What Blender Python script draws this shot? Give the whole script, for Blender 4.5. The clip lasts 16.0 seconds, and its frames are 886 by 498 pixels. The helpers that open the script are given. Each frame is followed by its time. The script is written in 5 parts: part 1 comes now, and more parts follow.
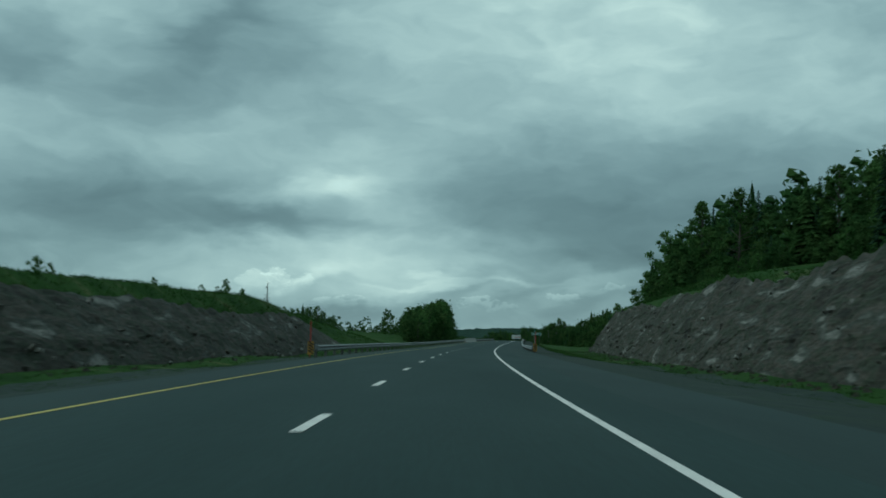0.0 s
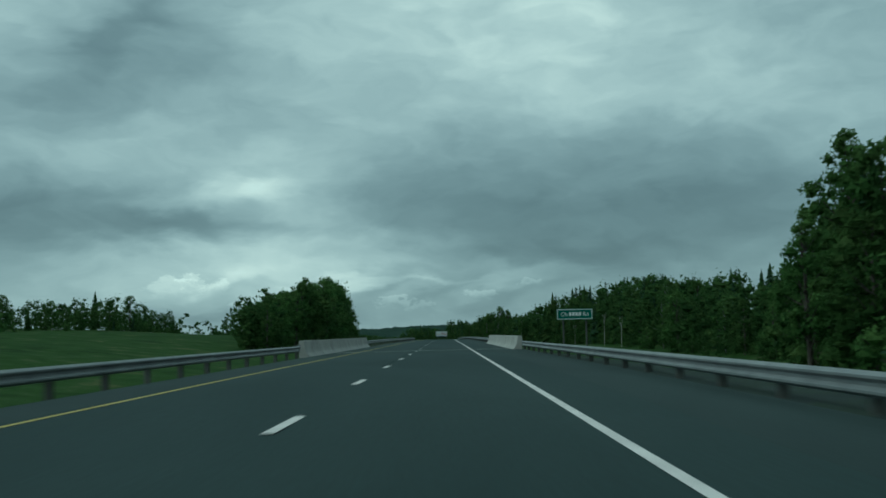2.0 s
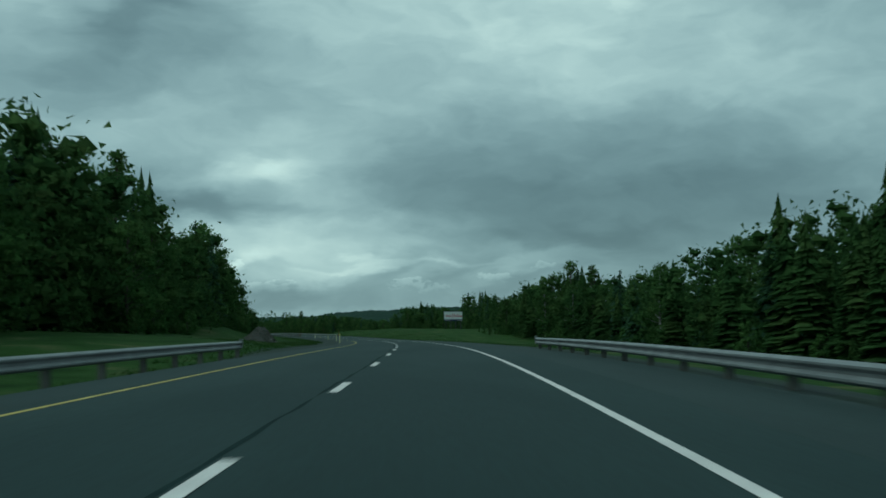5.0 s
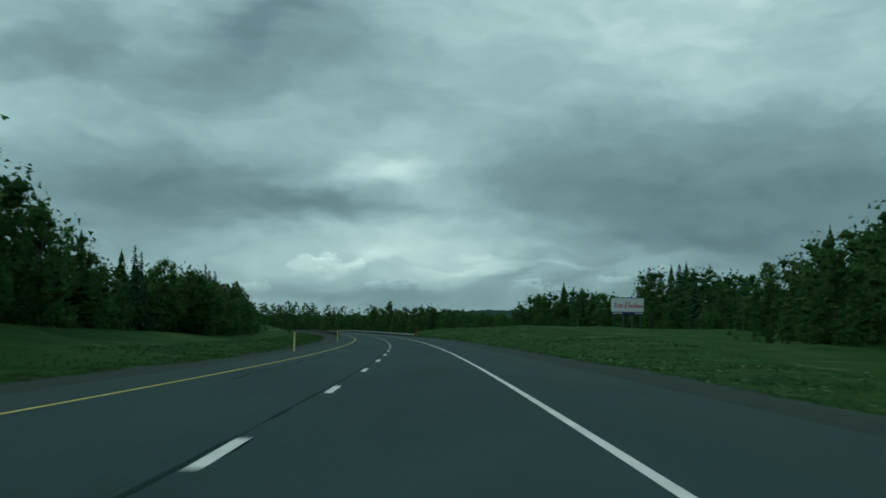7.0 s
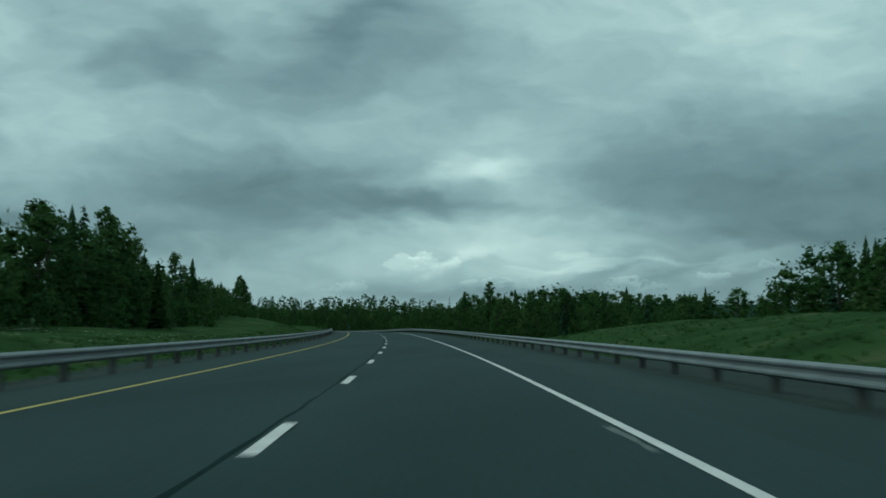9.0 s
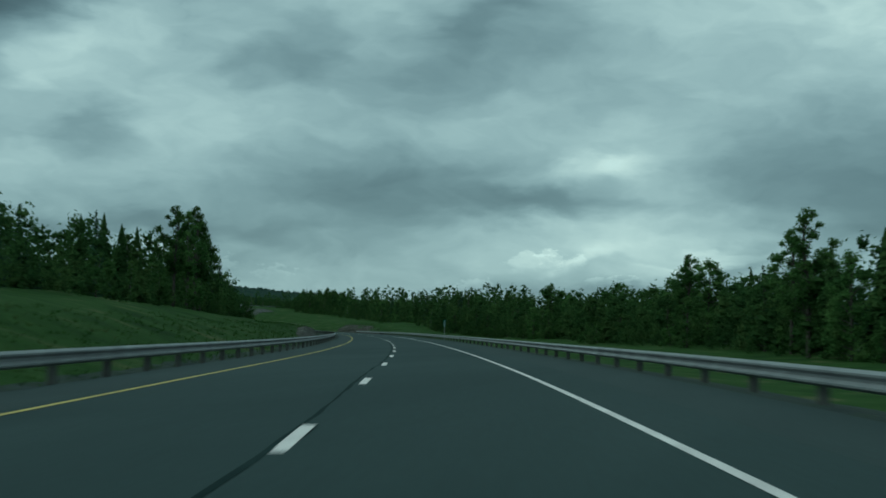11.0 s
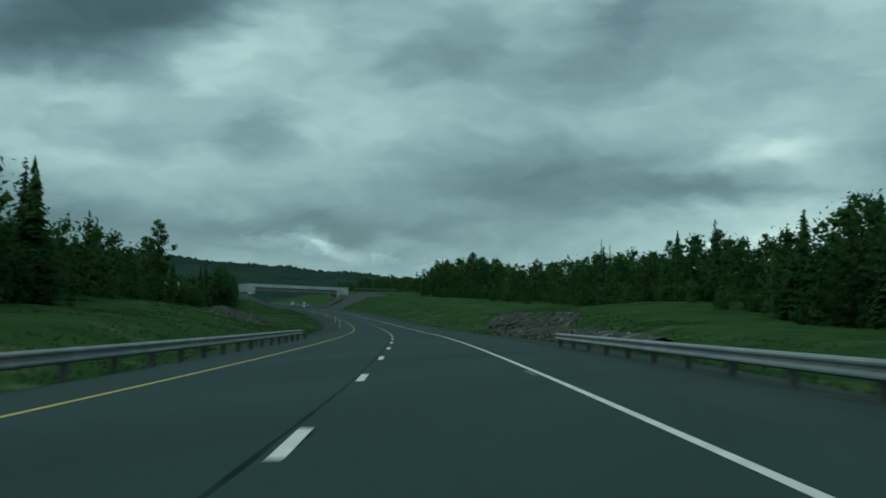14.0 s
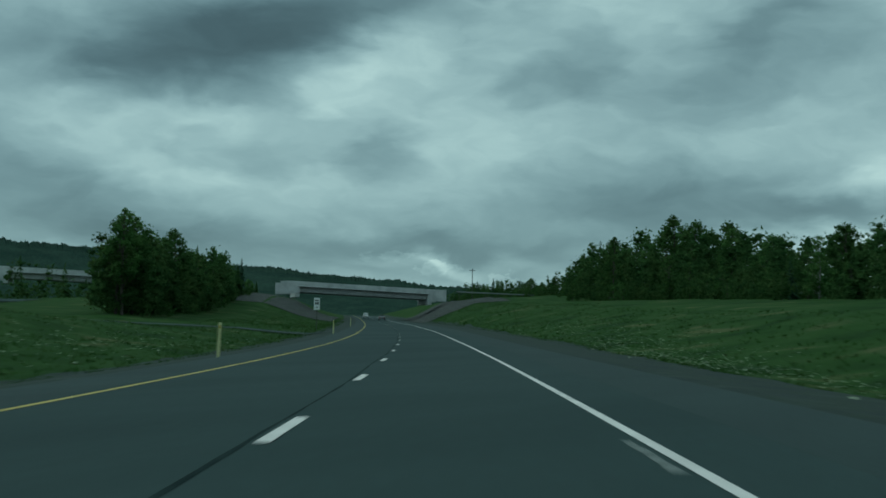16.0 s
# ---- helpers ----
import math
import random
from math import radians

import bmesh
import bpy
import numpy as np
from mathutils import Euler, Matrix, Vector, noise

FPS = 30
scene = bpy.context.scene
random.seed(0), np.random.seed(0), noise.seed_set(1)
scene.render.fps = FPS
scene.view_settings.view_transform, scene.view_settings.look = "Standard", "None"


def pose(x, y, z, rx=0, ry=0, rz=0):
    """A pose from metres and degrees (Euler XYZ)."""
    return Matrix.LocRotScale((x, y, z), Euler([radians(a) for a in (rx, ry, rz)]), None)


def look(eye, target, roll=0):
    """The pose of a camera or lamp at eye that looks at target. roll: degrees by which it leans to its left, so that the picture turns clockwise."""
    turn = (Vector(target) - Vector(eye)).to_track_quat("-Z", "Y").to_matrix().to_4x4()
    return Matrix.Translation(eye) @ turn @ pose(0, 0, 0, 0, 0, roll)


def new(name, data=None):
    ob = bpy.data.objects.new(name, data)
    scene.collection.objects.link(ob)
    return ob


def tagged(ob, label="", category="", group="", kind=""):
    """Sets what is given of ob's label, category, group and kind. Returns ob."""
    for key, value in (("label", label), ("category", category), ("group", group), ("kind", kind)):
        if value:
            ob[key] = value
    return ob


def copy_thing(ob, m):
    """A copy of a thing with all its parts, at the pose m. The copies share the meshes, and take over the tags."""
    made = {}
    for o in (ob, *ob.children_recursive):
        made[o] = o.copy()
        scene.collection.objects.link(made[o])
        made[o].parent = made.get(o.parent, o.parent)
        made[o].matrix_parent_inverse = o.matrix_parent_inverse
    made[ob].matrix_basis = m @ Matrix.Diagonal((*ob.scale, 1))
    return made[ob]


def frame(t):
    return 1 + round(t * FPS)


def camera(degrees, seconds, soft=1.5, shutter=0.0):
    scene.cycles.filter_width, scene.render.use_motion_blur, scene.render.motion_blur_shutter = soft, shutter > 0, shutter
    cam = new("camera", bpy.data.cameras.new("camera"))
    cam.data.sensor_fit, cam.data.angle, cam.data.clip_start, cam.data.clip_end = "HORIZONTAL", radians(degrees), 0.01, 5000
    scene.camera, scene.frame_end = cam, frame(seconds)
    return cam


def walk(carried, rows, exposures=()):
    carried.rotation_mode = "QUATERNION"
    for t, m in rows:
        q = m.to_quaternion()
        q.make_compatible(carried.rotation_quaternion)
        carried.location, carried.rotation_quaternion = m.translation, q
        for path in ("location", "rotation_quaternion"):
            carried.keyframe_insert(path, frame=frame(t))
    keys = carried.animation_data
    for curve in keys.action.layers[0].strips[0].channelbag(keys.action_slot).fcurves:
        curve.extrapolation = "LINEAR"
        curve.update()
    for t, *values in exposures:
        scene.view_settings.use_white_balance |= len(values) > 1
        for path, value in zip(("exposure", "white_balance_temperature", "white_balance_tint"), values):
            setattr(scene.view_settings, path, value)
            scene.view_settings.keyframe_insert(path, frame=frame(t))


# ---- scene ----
cam = camera(43.13, 16.0, soft=1.7, shutter=0.15)

# One metre of the road is K units: the shot runs faster than real time.
K = 0.395

# seconds, place (x, y, z) in road metres, yaw, pitch, roll in degrees
ROWS = [
    (0.0, 1.677, -0.621, 1.088, 0.147, 4.744, -1.054),
    (0.5, 2.208, 46.940, 1.273, -1.048, 4.411, -0.977),
    (1.0, 3.822, 95.808, 1.406, -1.833, 4.544, -1.189),
    (1.5, 6.465, 142.769, 1.531, -3.244, 4.634, -0.778),
    (2.0, 9.810, 191.091, 1.847, -4.152, 4.680, 1.165),
    (2.5, 13.387, 237.824, 2.144, -4.448, 4.462, 1.583),
    (3.0, 17.215, 286.205, 2.414, -4.333, 4.474, 1.883),
    (3.5, 20.600, 333.196, 2.695, -4.293, 4.370, 2.229),
    (4.0, 23.900, 379.739, 2.922, -4.533, 4.183, 1.691),
    (4.5, 27.295, 426.293, 3.139, -4.293, 3.995, 1.154),
    (5.0, 30.279, 472.896, 3.280, -3.400, 3.807, 0.617),
    (5.5, 32.341, 519.560, 3.171, -1.943, 3.619, 0.080),
    (6.0, 33.105, 566.266, 2.683, -0.142, 3.432, -0.457),
    (6.5, 32.922, 614.439, 2.160, 1.209, 3.562, -0.332),
    (7.0, 31.399, 662.486, 1.644, 2.734, 3.862, -0.725),
    (7.5, 28.108, 710.526, 1.207, 4.202, 3.886, -0.763),
    (8.0, 23.802, 756.670, 0.909, 6.067, 3.903, -0.523),
    (8.5, 18.519, 804.575, 0.688, 7.002, 3.882, 0.094),
    (9.0, 12.399, 852.559, 0.483, 7.614, 3.739, -0.337),
    (9.5, 4.875, 900.093, 0.275, 9.078, 3.689, -0.471),
    (10.0, -3.748, 947.442, 0.129, 10.620, 3.639, -0.606),
    (10.5, -13.552, 994.561, 0.044, 12.269, 3.589, -0.740),
    (11.0, -24.602, 1041.406, -0.158, 14.003, 3.539, -0.875),
    (11.5, -36.994, 1087.916, -0.701, 15.891, 3.489, -1.010),
    (12.0, -51.105, 1135.056, -1.271, 17.738, 3.446, -0.621),
    (12.5, -65.832, 1179.729, -1.765, 18.935, 3.404, -0.689),
    (13.0, -81.937, 1225.561, -2.267, 20.310, 3.160, 0.174),
    (13.5, -98.633, 1269.676, -2.765, 21.616, 3.109, -0.046),
    (14.0, -116.902, 1315.007, -3.324, 22.224, 3.144, 0.012),
    (14.5, -135.148, 1357.965, -3.796, 23.789, 3.431, -0.054),
    (15.0, -154.984, 1401.451, -4.261, 25.400, 3.606, -1.002),
    (15.5, -175.988, 1444.424, -4.649, 27.078, 3.700, -1.455),
    (16.0, -198.032, 1486.804, -4.708, 28.270, 4.173, -0.890),
]
walk(cam, [(t, pose(K * x, K * y, K * z, 90 + p, 0, w) @ pose(0, 0, 0, 0, 0, -r)) for t, x, y, z, w, p, r in ROWS],
     exposures=[(0.0, -0.1, 5400, -24), (16.0, -0.1, 5400, -24)])

# ---- sky and sun ----
world = bpy.data.worlds.new("overcast_sky")
scene.world = world
world.use_nodes = True
WN, WL = world.node_tree.nodes, world.node_tree.links
WN.clear()



def wm(op, a, b=None, c=None):
    """A math node of the sky; numbers or sockets."""
    n = WN.new("ShaderNodeMath")
    n.operation = op
    for i, v in enumerate((a, b, c)):
        if v is None:
            continue
        if isinstance(v, (int, float)):
            n.inputs[i].default_value = v
        else:
            WL.new(v, n.inputs[i])
    return n.outputs[0]


def wnoise(vec, scale, detail=6.0, rough=0.55, distort=0.0):
    n = WN.new("ShaderNodeTexNoise")
    n.inputs["Scale"].default_value = scale
    n.inputs["Detail"].default_value = detail
    n.inputs["Roughness"].default_value = rough
    n.inputs["Distortion"].default_value = distort
    WL.new(vec, n.inputs["Vector"])
    return n.outputs["Fac"]


def wvec(x, y, z=0.0):
    n = WN.new("ShaderNodeCombineXYZ")
    for i, v in enumerate((x, y, z)):
        if isinstance(v, (int, float)):
            n.inputs[i].default_value = v
        else:
            WL.new(v, n.inputs[i])
    return n.outputs[0]


direction = WN.new("ShaderNodeTexCoord").outputs["Generated"]
split = WN.new("ShaderNodeSeparateXYZ")
WL.new(direction, split.inputs[0])
DX, DY, DZ = split.outputs
AZ = wm("MULTIPLY", wm("ARCTAN2", wm("MULTIPLY", DX, -1.0), DY), 57.2958)
EL = wm("MULTIPLY", wm("ARCSINE", DZ), 57.2958)

# ragged edges: the cloud places are stirred by two noises
stir = wvec(wm("MULTIPLY", AZ, 0.10), wm("MULTIPLY", EL, 0.30), 3.0)
stir2 = wvec(wm("MULTIPLY", AZ, 0.13), wm("MULTIPLY", EL, 0.30), 9.0)
AZ2 = wm("ADD", AZ, wm("MULTIPLY", wm("SUBTRACT", wnoise(stir, 1.5, 5, 0.5, 0.3), 0.5), 7.0))
EL2 = wm("ADD", EL, wm("MULTIPLY", wm("SUBTRACT", wnoise(stir2, 1.5, 5, 0.5, 0.3), 0.5), 3.2))

# streaks of the layer, finer towards the horizon
flat = wm("ADD", wm("MAXIMUM", DZ, 0.0), 0.09)
layer = wvec(wm("DIVIDE", DX, flat), wm("DIVIDE", DY, flat), 0.0)
stops = [wm("MULTIPLY", wm("SUBTRACT", wnoise(layer, 0.75, 5, 0.42, 0.0), 0.5), 0.22)]
puff = wvec(wm("MULTIPLY", AZ2, 0.16), wm("MULTIPLY", EL2, 0.34), 1.0)
stops.append(wm("MULTIPLY", wm("SUBTRACT", wnoise(puff, 1.0, 6, 0.48, 0.1), 0.5), 0.65))
# billows: small heaps, lit from above: each noise is compared with itself a little higher up
def relief(su, sv, z, du, dv, detail, rough, gain):
    a = wvec(wm("MULTIPLY", AZ2, su), wm("MULTIPLY", EL2, sv), z)
    b = wvec(wm("MULTIPLY", wm("SUBTRACT", AZ2, du), su), wm("MULTIPLY", wm("ADD", EL2, dv), sv), z)
    stops.append(wm("MULTIPLY", wm("SUBTRACT", wnoise(a, 1.0, detail, rough, 0.0), wnoise(b, 1.0, detail, rough, 0.0)), gain))


relief(0.10, 0.20, 21.0, 0.9, 1.1, 6, 0.45, 0.60)
relief(0.30, 0.60, 27.0, 0.35, 0.45, 6, 0.48, 0.30)
heap = wvec(wm("MULTIPLY", AZ2, 0.50), wm("MULTIPLY", EL2, 0.95), 4.0)
stops.append(wm("MULTIPLY", wm("SUBTRACT", wnoise(heap, 1.0, 5, 0.45, 0.0), 0.5), 0.45))


def cloud(az, el, w, h, turn, amount):
    """One bank of cloud: lighter or darker by so many stops, at that bearing and height in degrees."""
    c, s = math.cos(radians(turn)), math.sin(radians(turn))
    da, de = wm("SUBTRACT", AZ2, az), wm("SUBTRACT", EL2, el)
    p = wm("MULTIPLY_ADD", da, -c / w, wm("MULTIPLY", de, s / w))
    q = wm("MULTIPLY_ADD", da, s / h, wm("MULTIPLY", de, c / h))
    r2 = wm("MULTIPLY_ADD", p, p, wm("MULTIPLY", q, q))
    stops.append(wm("MULTIPLY", wm("EXPONENT", wm("MULTIPLY", wm("POWER", r2, 1.4), -0.6)), amount))


cloud(-9.5, 15.8, 12.1, 3.76, -10, 0.65)
cloud(-15.9, 11.5, 8.7, 1.73, -15, 0.15)
cloud(-13.1, 7.7, 11.0, 2.60, 0, -0.65)
cloud(-6.1, 6.0, 7.2, 1.73, 0, -0.35)
cloud(14.2, 13.0, 7.5, 2.60, 25, -0.75)
cloud(12.6, 15.0, 3.5, 0.87, 35, -0.40)
cloud(21.2, 13.5, 2.0, 1.45, 0, -0.60)
cloud(15.3, 6.6, 7.5, 1.73, -5, -1.00)
cloud(9.8, 5.8, 4.3, 0.72, 0, -0.50)
cloud(8.4, 7.5, 4.3, 0.64, 12, 0.35)
cloud(5.9, 8.7, 2.6, 1.30, 20, 0.38)
cloud(2.9, 7.2, 2.6, 1.01, -10, 0.30)
cloud(5.5, 4.4, 9.5, 1.16, 0, 0.50)
cloud(4.8, 2.4, 4.0, 0.52, 10, 0.40)
cloud(7.7, 3.0, 1.4, 0.40, 15, 0.45)
cloud(5.4, 1.4, 5.8, 0.52, 0, -0.50)
cloud(-2.4, 2.7, 1.3, 0.40, 20, 0.35)
cloud(-5.7, 2.7, 2.0, 0.46, 25, 0.30)
cloud(-8.9, 3.5, 1.7, 0.52, 10, 0.30)
cloud(-6.1, 4.6, 8.7, 0.52, 0, -0.30)
cloud(6.8, 12.0, 2.9, 2.31, 0, -0.40)
cloud(18.9, 8.8, 3.8, 1.16, 0, 0.15)
cloud(40.9, 13.7, 9.5, 2.17, 10, -1.25)
cloud(33.9, 16.0, 8.7, 1.16, 15, -0.70)
cloud(44.2, 12.1, 2.6, 1.16, 0, -0.40)
cloud(48.2, 12.0, 2.3, 1.16, 0, 0.30)
cloud(49.8, 13.7, 1.7, 1.73, 0, -0.40)
cloud(30.9, 14.2, 3.2, 1.45, 20, 0.45)
cloud(33.2, 13.0, 1.7, 1.73, 30, 0.30)
cloud(43.6, 10.5, 5.8, 0.87, 0, 0.20)
cloud(31.1, 8.9, 1.7, 1.30, -15, -0.60)
cloud(33.7, 9.5, 3.5, 1.16, 0, -0.45)
cloud(39.4, 8.8, 3.5, 0.87, 0, -0.50)
cloud(46.9, 5.9, 6.4, 2.17, -20, -1.10)
cloud(37.9, 6.6, 7.2, 1.73, 0, 0.10)
cloud(28.1, 3.3, 1.2, 0.40, -20, 0.70)
cloud(31.0, 3.7, 2.6, 0.46, 0, 0.40)
cloud(25.5, 3.8, 1.2, 0.52, 20, 0.35)
cloud(33.6, 4.4, 8.7, 0.58, 0, -0.30)
cloud(24.1, 12.5, 1.4, 0.87, 10, -0.35)
cloud(-8.5, 3.1, 9.5, 1.73, 0, -0.50)
cloud(-21.7, 5.1, 7.5, 2.02, 0, -0.45)
cloud(37.8, 13.3, 6.9, 2.60, -15, -0.70)
cloud(35.4, 5.0, 8.1, 2.31, 0, -0.45)
cloud(23.1, 6.0, 5.8, 1.73, 0, -0.25)
cloud(19.6, 4.0, 9.5, 0.87, 0, -0.25)
cloud(23.8, 4.1, 6.4, 1.73, 0, -0.35)
cloud(26.5, 13.7, 4.9, 2.89, 0, -0.45)
cloud(38.1, 3.6, 6.4, 1.45, 0, -0.35)
cloud(9.4, 12.3, 8.7, 3.47, 0, 0.25)
cloud(-18.4, 14.9, 7.2, 2.31, 0, -0.25)
cloud(26.0, 11.0, 16.0, 7.0, 0, 0.40)
cloud(44.0, 9.0, 11.0, 9.0, 0, 0.38)
cloud(22.0, 14.0, 7.0, 5.0, 0, 0.22)
cloud(4.0, 4.6, 10.0, 1.5, 0, 0.35)


def head(az, el, w, h, amount):
    """A white cumulus head with a crisp lumpy top and a soft foot."""
    da, de = wm("DIVIDE", wm("SUBTRACT", AZ3, az), w), wm("DIVIDE", wm("SUBTRACT", EL3, el), h)
    r = wm("SQRT", wm("MULTIPLY_ADD", da, da, wm("MULTIPLY", de, de)))
    rim = WN.new("ShaderNodeMapRange")
    rim.interpolation_type = "SMOOTHSTEP"
    rim.inputs["From Min"].default_value, rim.inputs["From Max"].default_value = 1.0, 0.72
    WL.new(r, rim.inputs["Value"])
    foot = WN.new("ShaderNodeMapRange")
    foot.interpolation_type = "SMOOTHSTEP"
    foot.inputs["From Min"].default_value, foot.inputs["From Max"].default_value = -0.9, 0.5
    WL.new(de, foot.inputs["Value"])
    stops.append(wm("MULTIPLY", wm("MULTIPLY", rim.outputs[0], foot.outputs[0]), amount))


lump = wvec(wm("MULTIPLY", AZ, 1.1), wm("MULTIPLY", EL, 2.0), 14.0)
lump2 = wvec(wm("MULTIPLY", AZ, 1.1), wm("MULTIPLY", EL, 2.0), 17.0)
AZ3 = wm("ADD", AZ, wm("MULTIPLY", wm("SUBTRACT", wnoise(lump, 1.0, 6, 0.6), 0.5), 3.4))
EL3 = wm("ADD", EL, wm("MULTIPLY", wm("SUBTRACT", wnoise(lump2, 1.0, 6, 0.6), 0.5), 1.5))
cloud(17.0, 12.5, 6.0, 3.0, 0, -0.22)
cloud(33.0, 11.8, 4.2, 2.4, 0, 0.36)
head(9.4, 2.8, 1.5, 0.75, 0.34)
head(8.5, 3.2, 0.7, 0.42, 0.30)
head(7.4, 2.9, 1.0, 0.36, 0.25)
head(5.6, 1.9, 1.5, 0.36, 0.28)
head(-1.6, 2.0, 0.9, 0.34, 0.36)
head(-3.0, 1.8, 0.8, 0.26, 0.25)
head(-6.0, 2.3, 1.1, 0.36, 0.40)
head(-8.6, 2.9, 0.8, 0.28, 0.28)
head(12.4, 1.7, 1.3, 0.36, 0.22)
head(28.6, 3.1, 1.1, 0.5, 0.36)
head(31.0, 3.7, 1.3, 0.40, 0.25)
head(25.2, 2.6, 1.1, 0.40, 0.30)
head(22.6, 2.2, 1.2, 0.35, 0.22)
# the thin bright streak under the grey layer
cloud(-1.0, 3.0, 4.6, 0.13, 0, 0.30)
cloud(-7.2, 2.75, 1.1, 0.16, 0, 0.25)

total = stops[0]
for part_of_it in stops[1:]:
    total = wm("ADD", total, part_of_it)
bright = wm("MULTIPLY", wm("POWER", 2.0, total), 0.42)

# grey-blue in the thick parts, near white in the thin ones
tone = WN.new("ShaderNodeValToRGB")
tone.color_ramp.elements[0].position, tone.color_ramp.elements[0].color = 0.15, (0.80, 0.98, 1.10, 1)
tone.color_ramp.elements[1].position, tone.color_ramp.elements[1].color = 0.75, (1.0, 1.0, 0.97, 1)
WL.new(bright, tone.inputs[0])
lit = WN.new("ShaderNodeVectorMath")
lit.operation = "SCALE"
WL.new(tone.outputs[0], lit.inputs[0])
WL.new(bright, lit.inputs["Scale"])

clear = WN.new("ShaderNodeTexSky")
clear.sky_type = "NISHITA"
clear.sun_disc = False
clear.sun_elevation, clear.sun_rotation = radians(48), radians(250)
clear_bg = WN.new("ShaderNodeBackground")
clear_bg.inputs["Strength"].default_value = 0.08
WL.new(clear.outputs[0], clear_bg.inputs["Color"])
cloud_bg = WN.new("ShaderNodeBackground")
cloud_bg.inputs["Strength"].default_value = 1.0
WL.new(lit.outputs[0], cloud_bg.inputs["Color"])
cover = WN.new("ShaderNodeMixShader")
cover.inputs[0].default_value = 0.93
WL.new(clear_bg.outputs[0], cover.inputs[1])
WL.new(cloud_bg.outputs[0], cover.inputs[2])
WL.new(cover.outputs[0], WN.new("ShaderNodeOutputWorld").inputs[0])

sun = new("sun", bpy.data.lights.new("sun", "SUN"))
sun.data.energy, sun.data.angle, sun.data.color = 0.9, radians(25), (1.0, 0.97, 0.92)
sun.matrix_world = look((0, 0, 0), (0.62, 0.22, -0.72))

# ---- materials ----
def material(name, colours, scale=1.0, rough=0.85, bump=0.3, metal=0.0, detail=6.0, fine=8.0, stretch=(1, 1, 1),
             vary=0.0, island=0.0, fine_amount=0.35, distance=0.02, through_light=0.0, spec=0.3):
    """A surface of two noises: a coarse one that mixes the colours and a fine one for grain and relief.
    scale: the coarse patches' size in road metres."""
    m = bpy.data.materials.new(name)
    m.use_nodes = True
    n, l = m.node_tree.nodes, m.node_tree.links
    bsdf = n["Principled BSDF"]
    co = n.new("ShaderNodeTexCoord")
    mp = n.new("ShaderNodeMapping")
    mp.inputs["Scale"].default_value = [a / (K * scale) for a in stretch]
    l.new(co.outputs["Object"], mp.inputs["Vector"])
    a = n.new("ShaderNodeTexNoise")
    a.inputs["Scale"].default_value, a.inputs["Detail"].default_value, a.inputs["Distortion"].default_value = 1.0, detail, 0.4
    l.new(mp.outputs[0], a.inputs["Vector"])
    b = n.new("ShaderNodeTexNoise")
    b.inputs["Scale"].default_value, b.inputs["Detail"].default_value = fine, 5.0
    l.new(mp.outputs[0], b.inputs["Vector"])
    ramp = n.new("ShaderNodeValToRGB")
    els = ramp.color_ramp.elements
    while len(els) < len(colours):
        els.new(0.5)
    for i, c in enumerate(colours):
        els[i].position = 0.32 + 0.36 * i / max(1, len(colours) - 1)
        els[i].color = (*c, 1)
    l.new(a.outputs["Fac"], ramp.inputs[0])
    gain = n.new("ShaderNodeMapRange")
    gain.inputs["From Min"].default_value, gain.inputs["From Max"].default_value = 0.25, 0.75
    gain.inputs["To Min"].default_value, gain.inputs["To Max"].default_value = 1 - fine_amount, 1 + fine_amount
    l.new(b.outputs["Fac"], gain.inputs["Value"])
    value = gain.outputs[0]
    for amount, socket in ((vary, "object"), (island, "island")):
        if amount:
            src = n.new("ShaderNodeObjectInfo").outputs["Random"] if socket == "object" else n.new("ShaderNodeNewGeometry").outputs["Random Per Island"]
            r = n.new("ShaderNodeMapRange")
            r.inputs["To Min"].default_value, r.inputs["To Max"].default_value = 1 - amount, 1 + amount
            l.new(src, r.inputs["Value"])
            mul = n.new("ShaderNodeMath")
            mul.operation = "MULTIPLY"
            l.new(value, mul.inputs[0])
            l.new(r.outputs[0], mul.inputs[1])
            value = mul.outputs[0]
    tint = n.new("ShaderNodeVectorMath")
    tint.operation = "SCALE"
    l.new(ramp.outputs[0], tint.inputs[0])
    l.new(value, tint.inputs["Scale"])
    l.new(tint.outputs[0], bsdf.inputs["Base Color"])
    bsdf.inputs["Roughness"].default_value = rough
    bsdf.inputs["Metallic"].default_value = metal
    bsdf.inputs["Specular IOR Level"].default_value = spec
    if bump:
        bp = n.new("ShaderNodeBump")
        bp.inputs["Strength"].default_value, bp.inputs["Distance"].default_value = bump, distance * K
        l.new(b.outputs["Fac"], bp.inputs["Height"])
        l.new(bp.outputs[0], bsdf.inputs["Normal"])
    if through_light:
        tr = n.new("ShaderNodeBsdfTranslucent")
        l.new(tint.outputs[0], tr.inputs["Color"])
        mix = n.new("ShaderNodeMixShader")
        mix.inputs[0].default_value = through_light
        l.new(bsdf.outputs[0], mix.inputs[1])
        l.new(tr.outputs[0], mix.inputs[2])
        l.new(mix.outputs[0], n["Material Output"].inputs["Surface"])
    return m


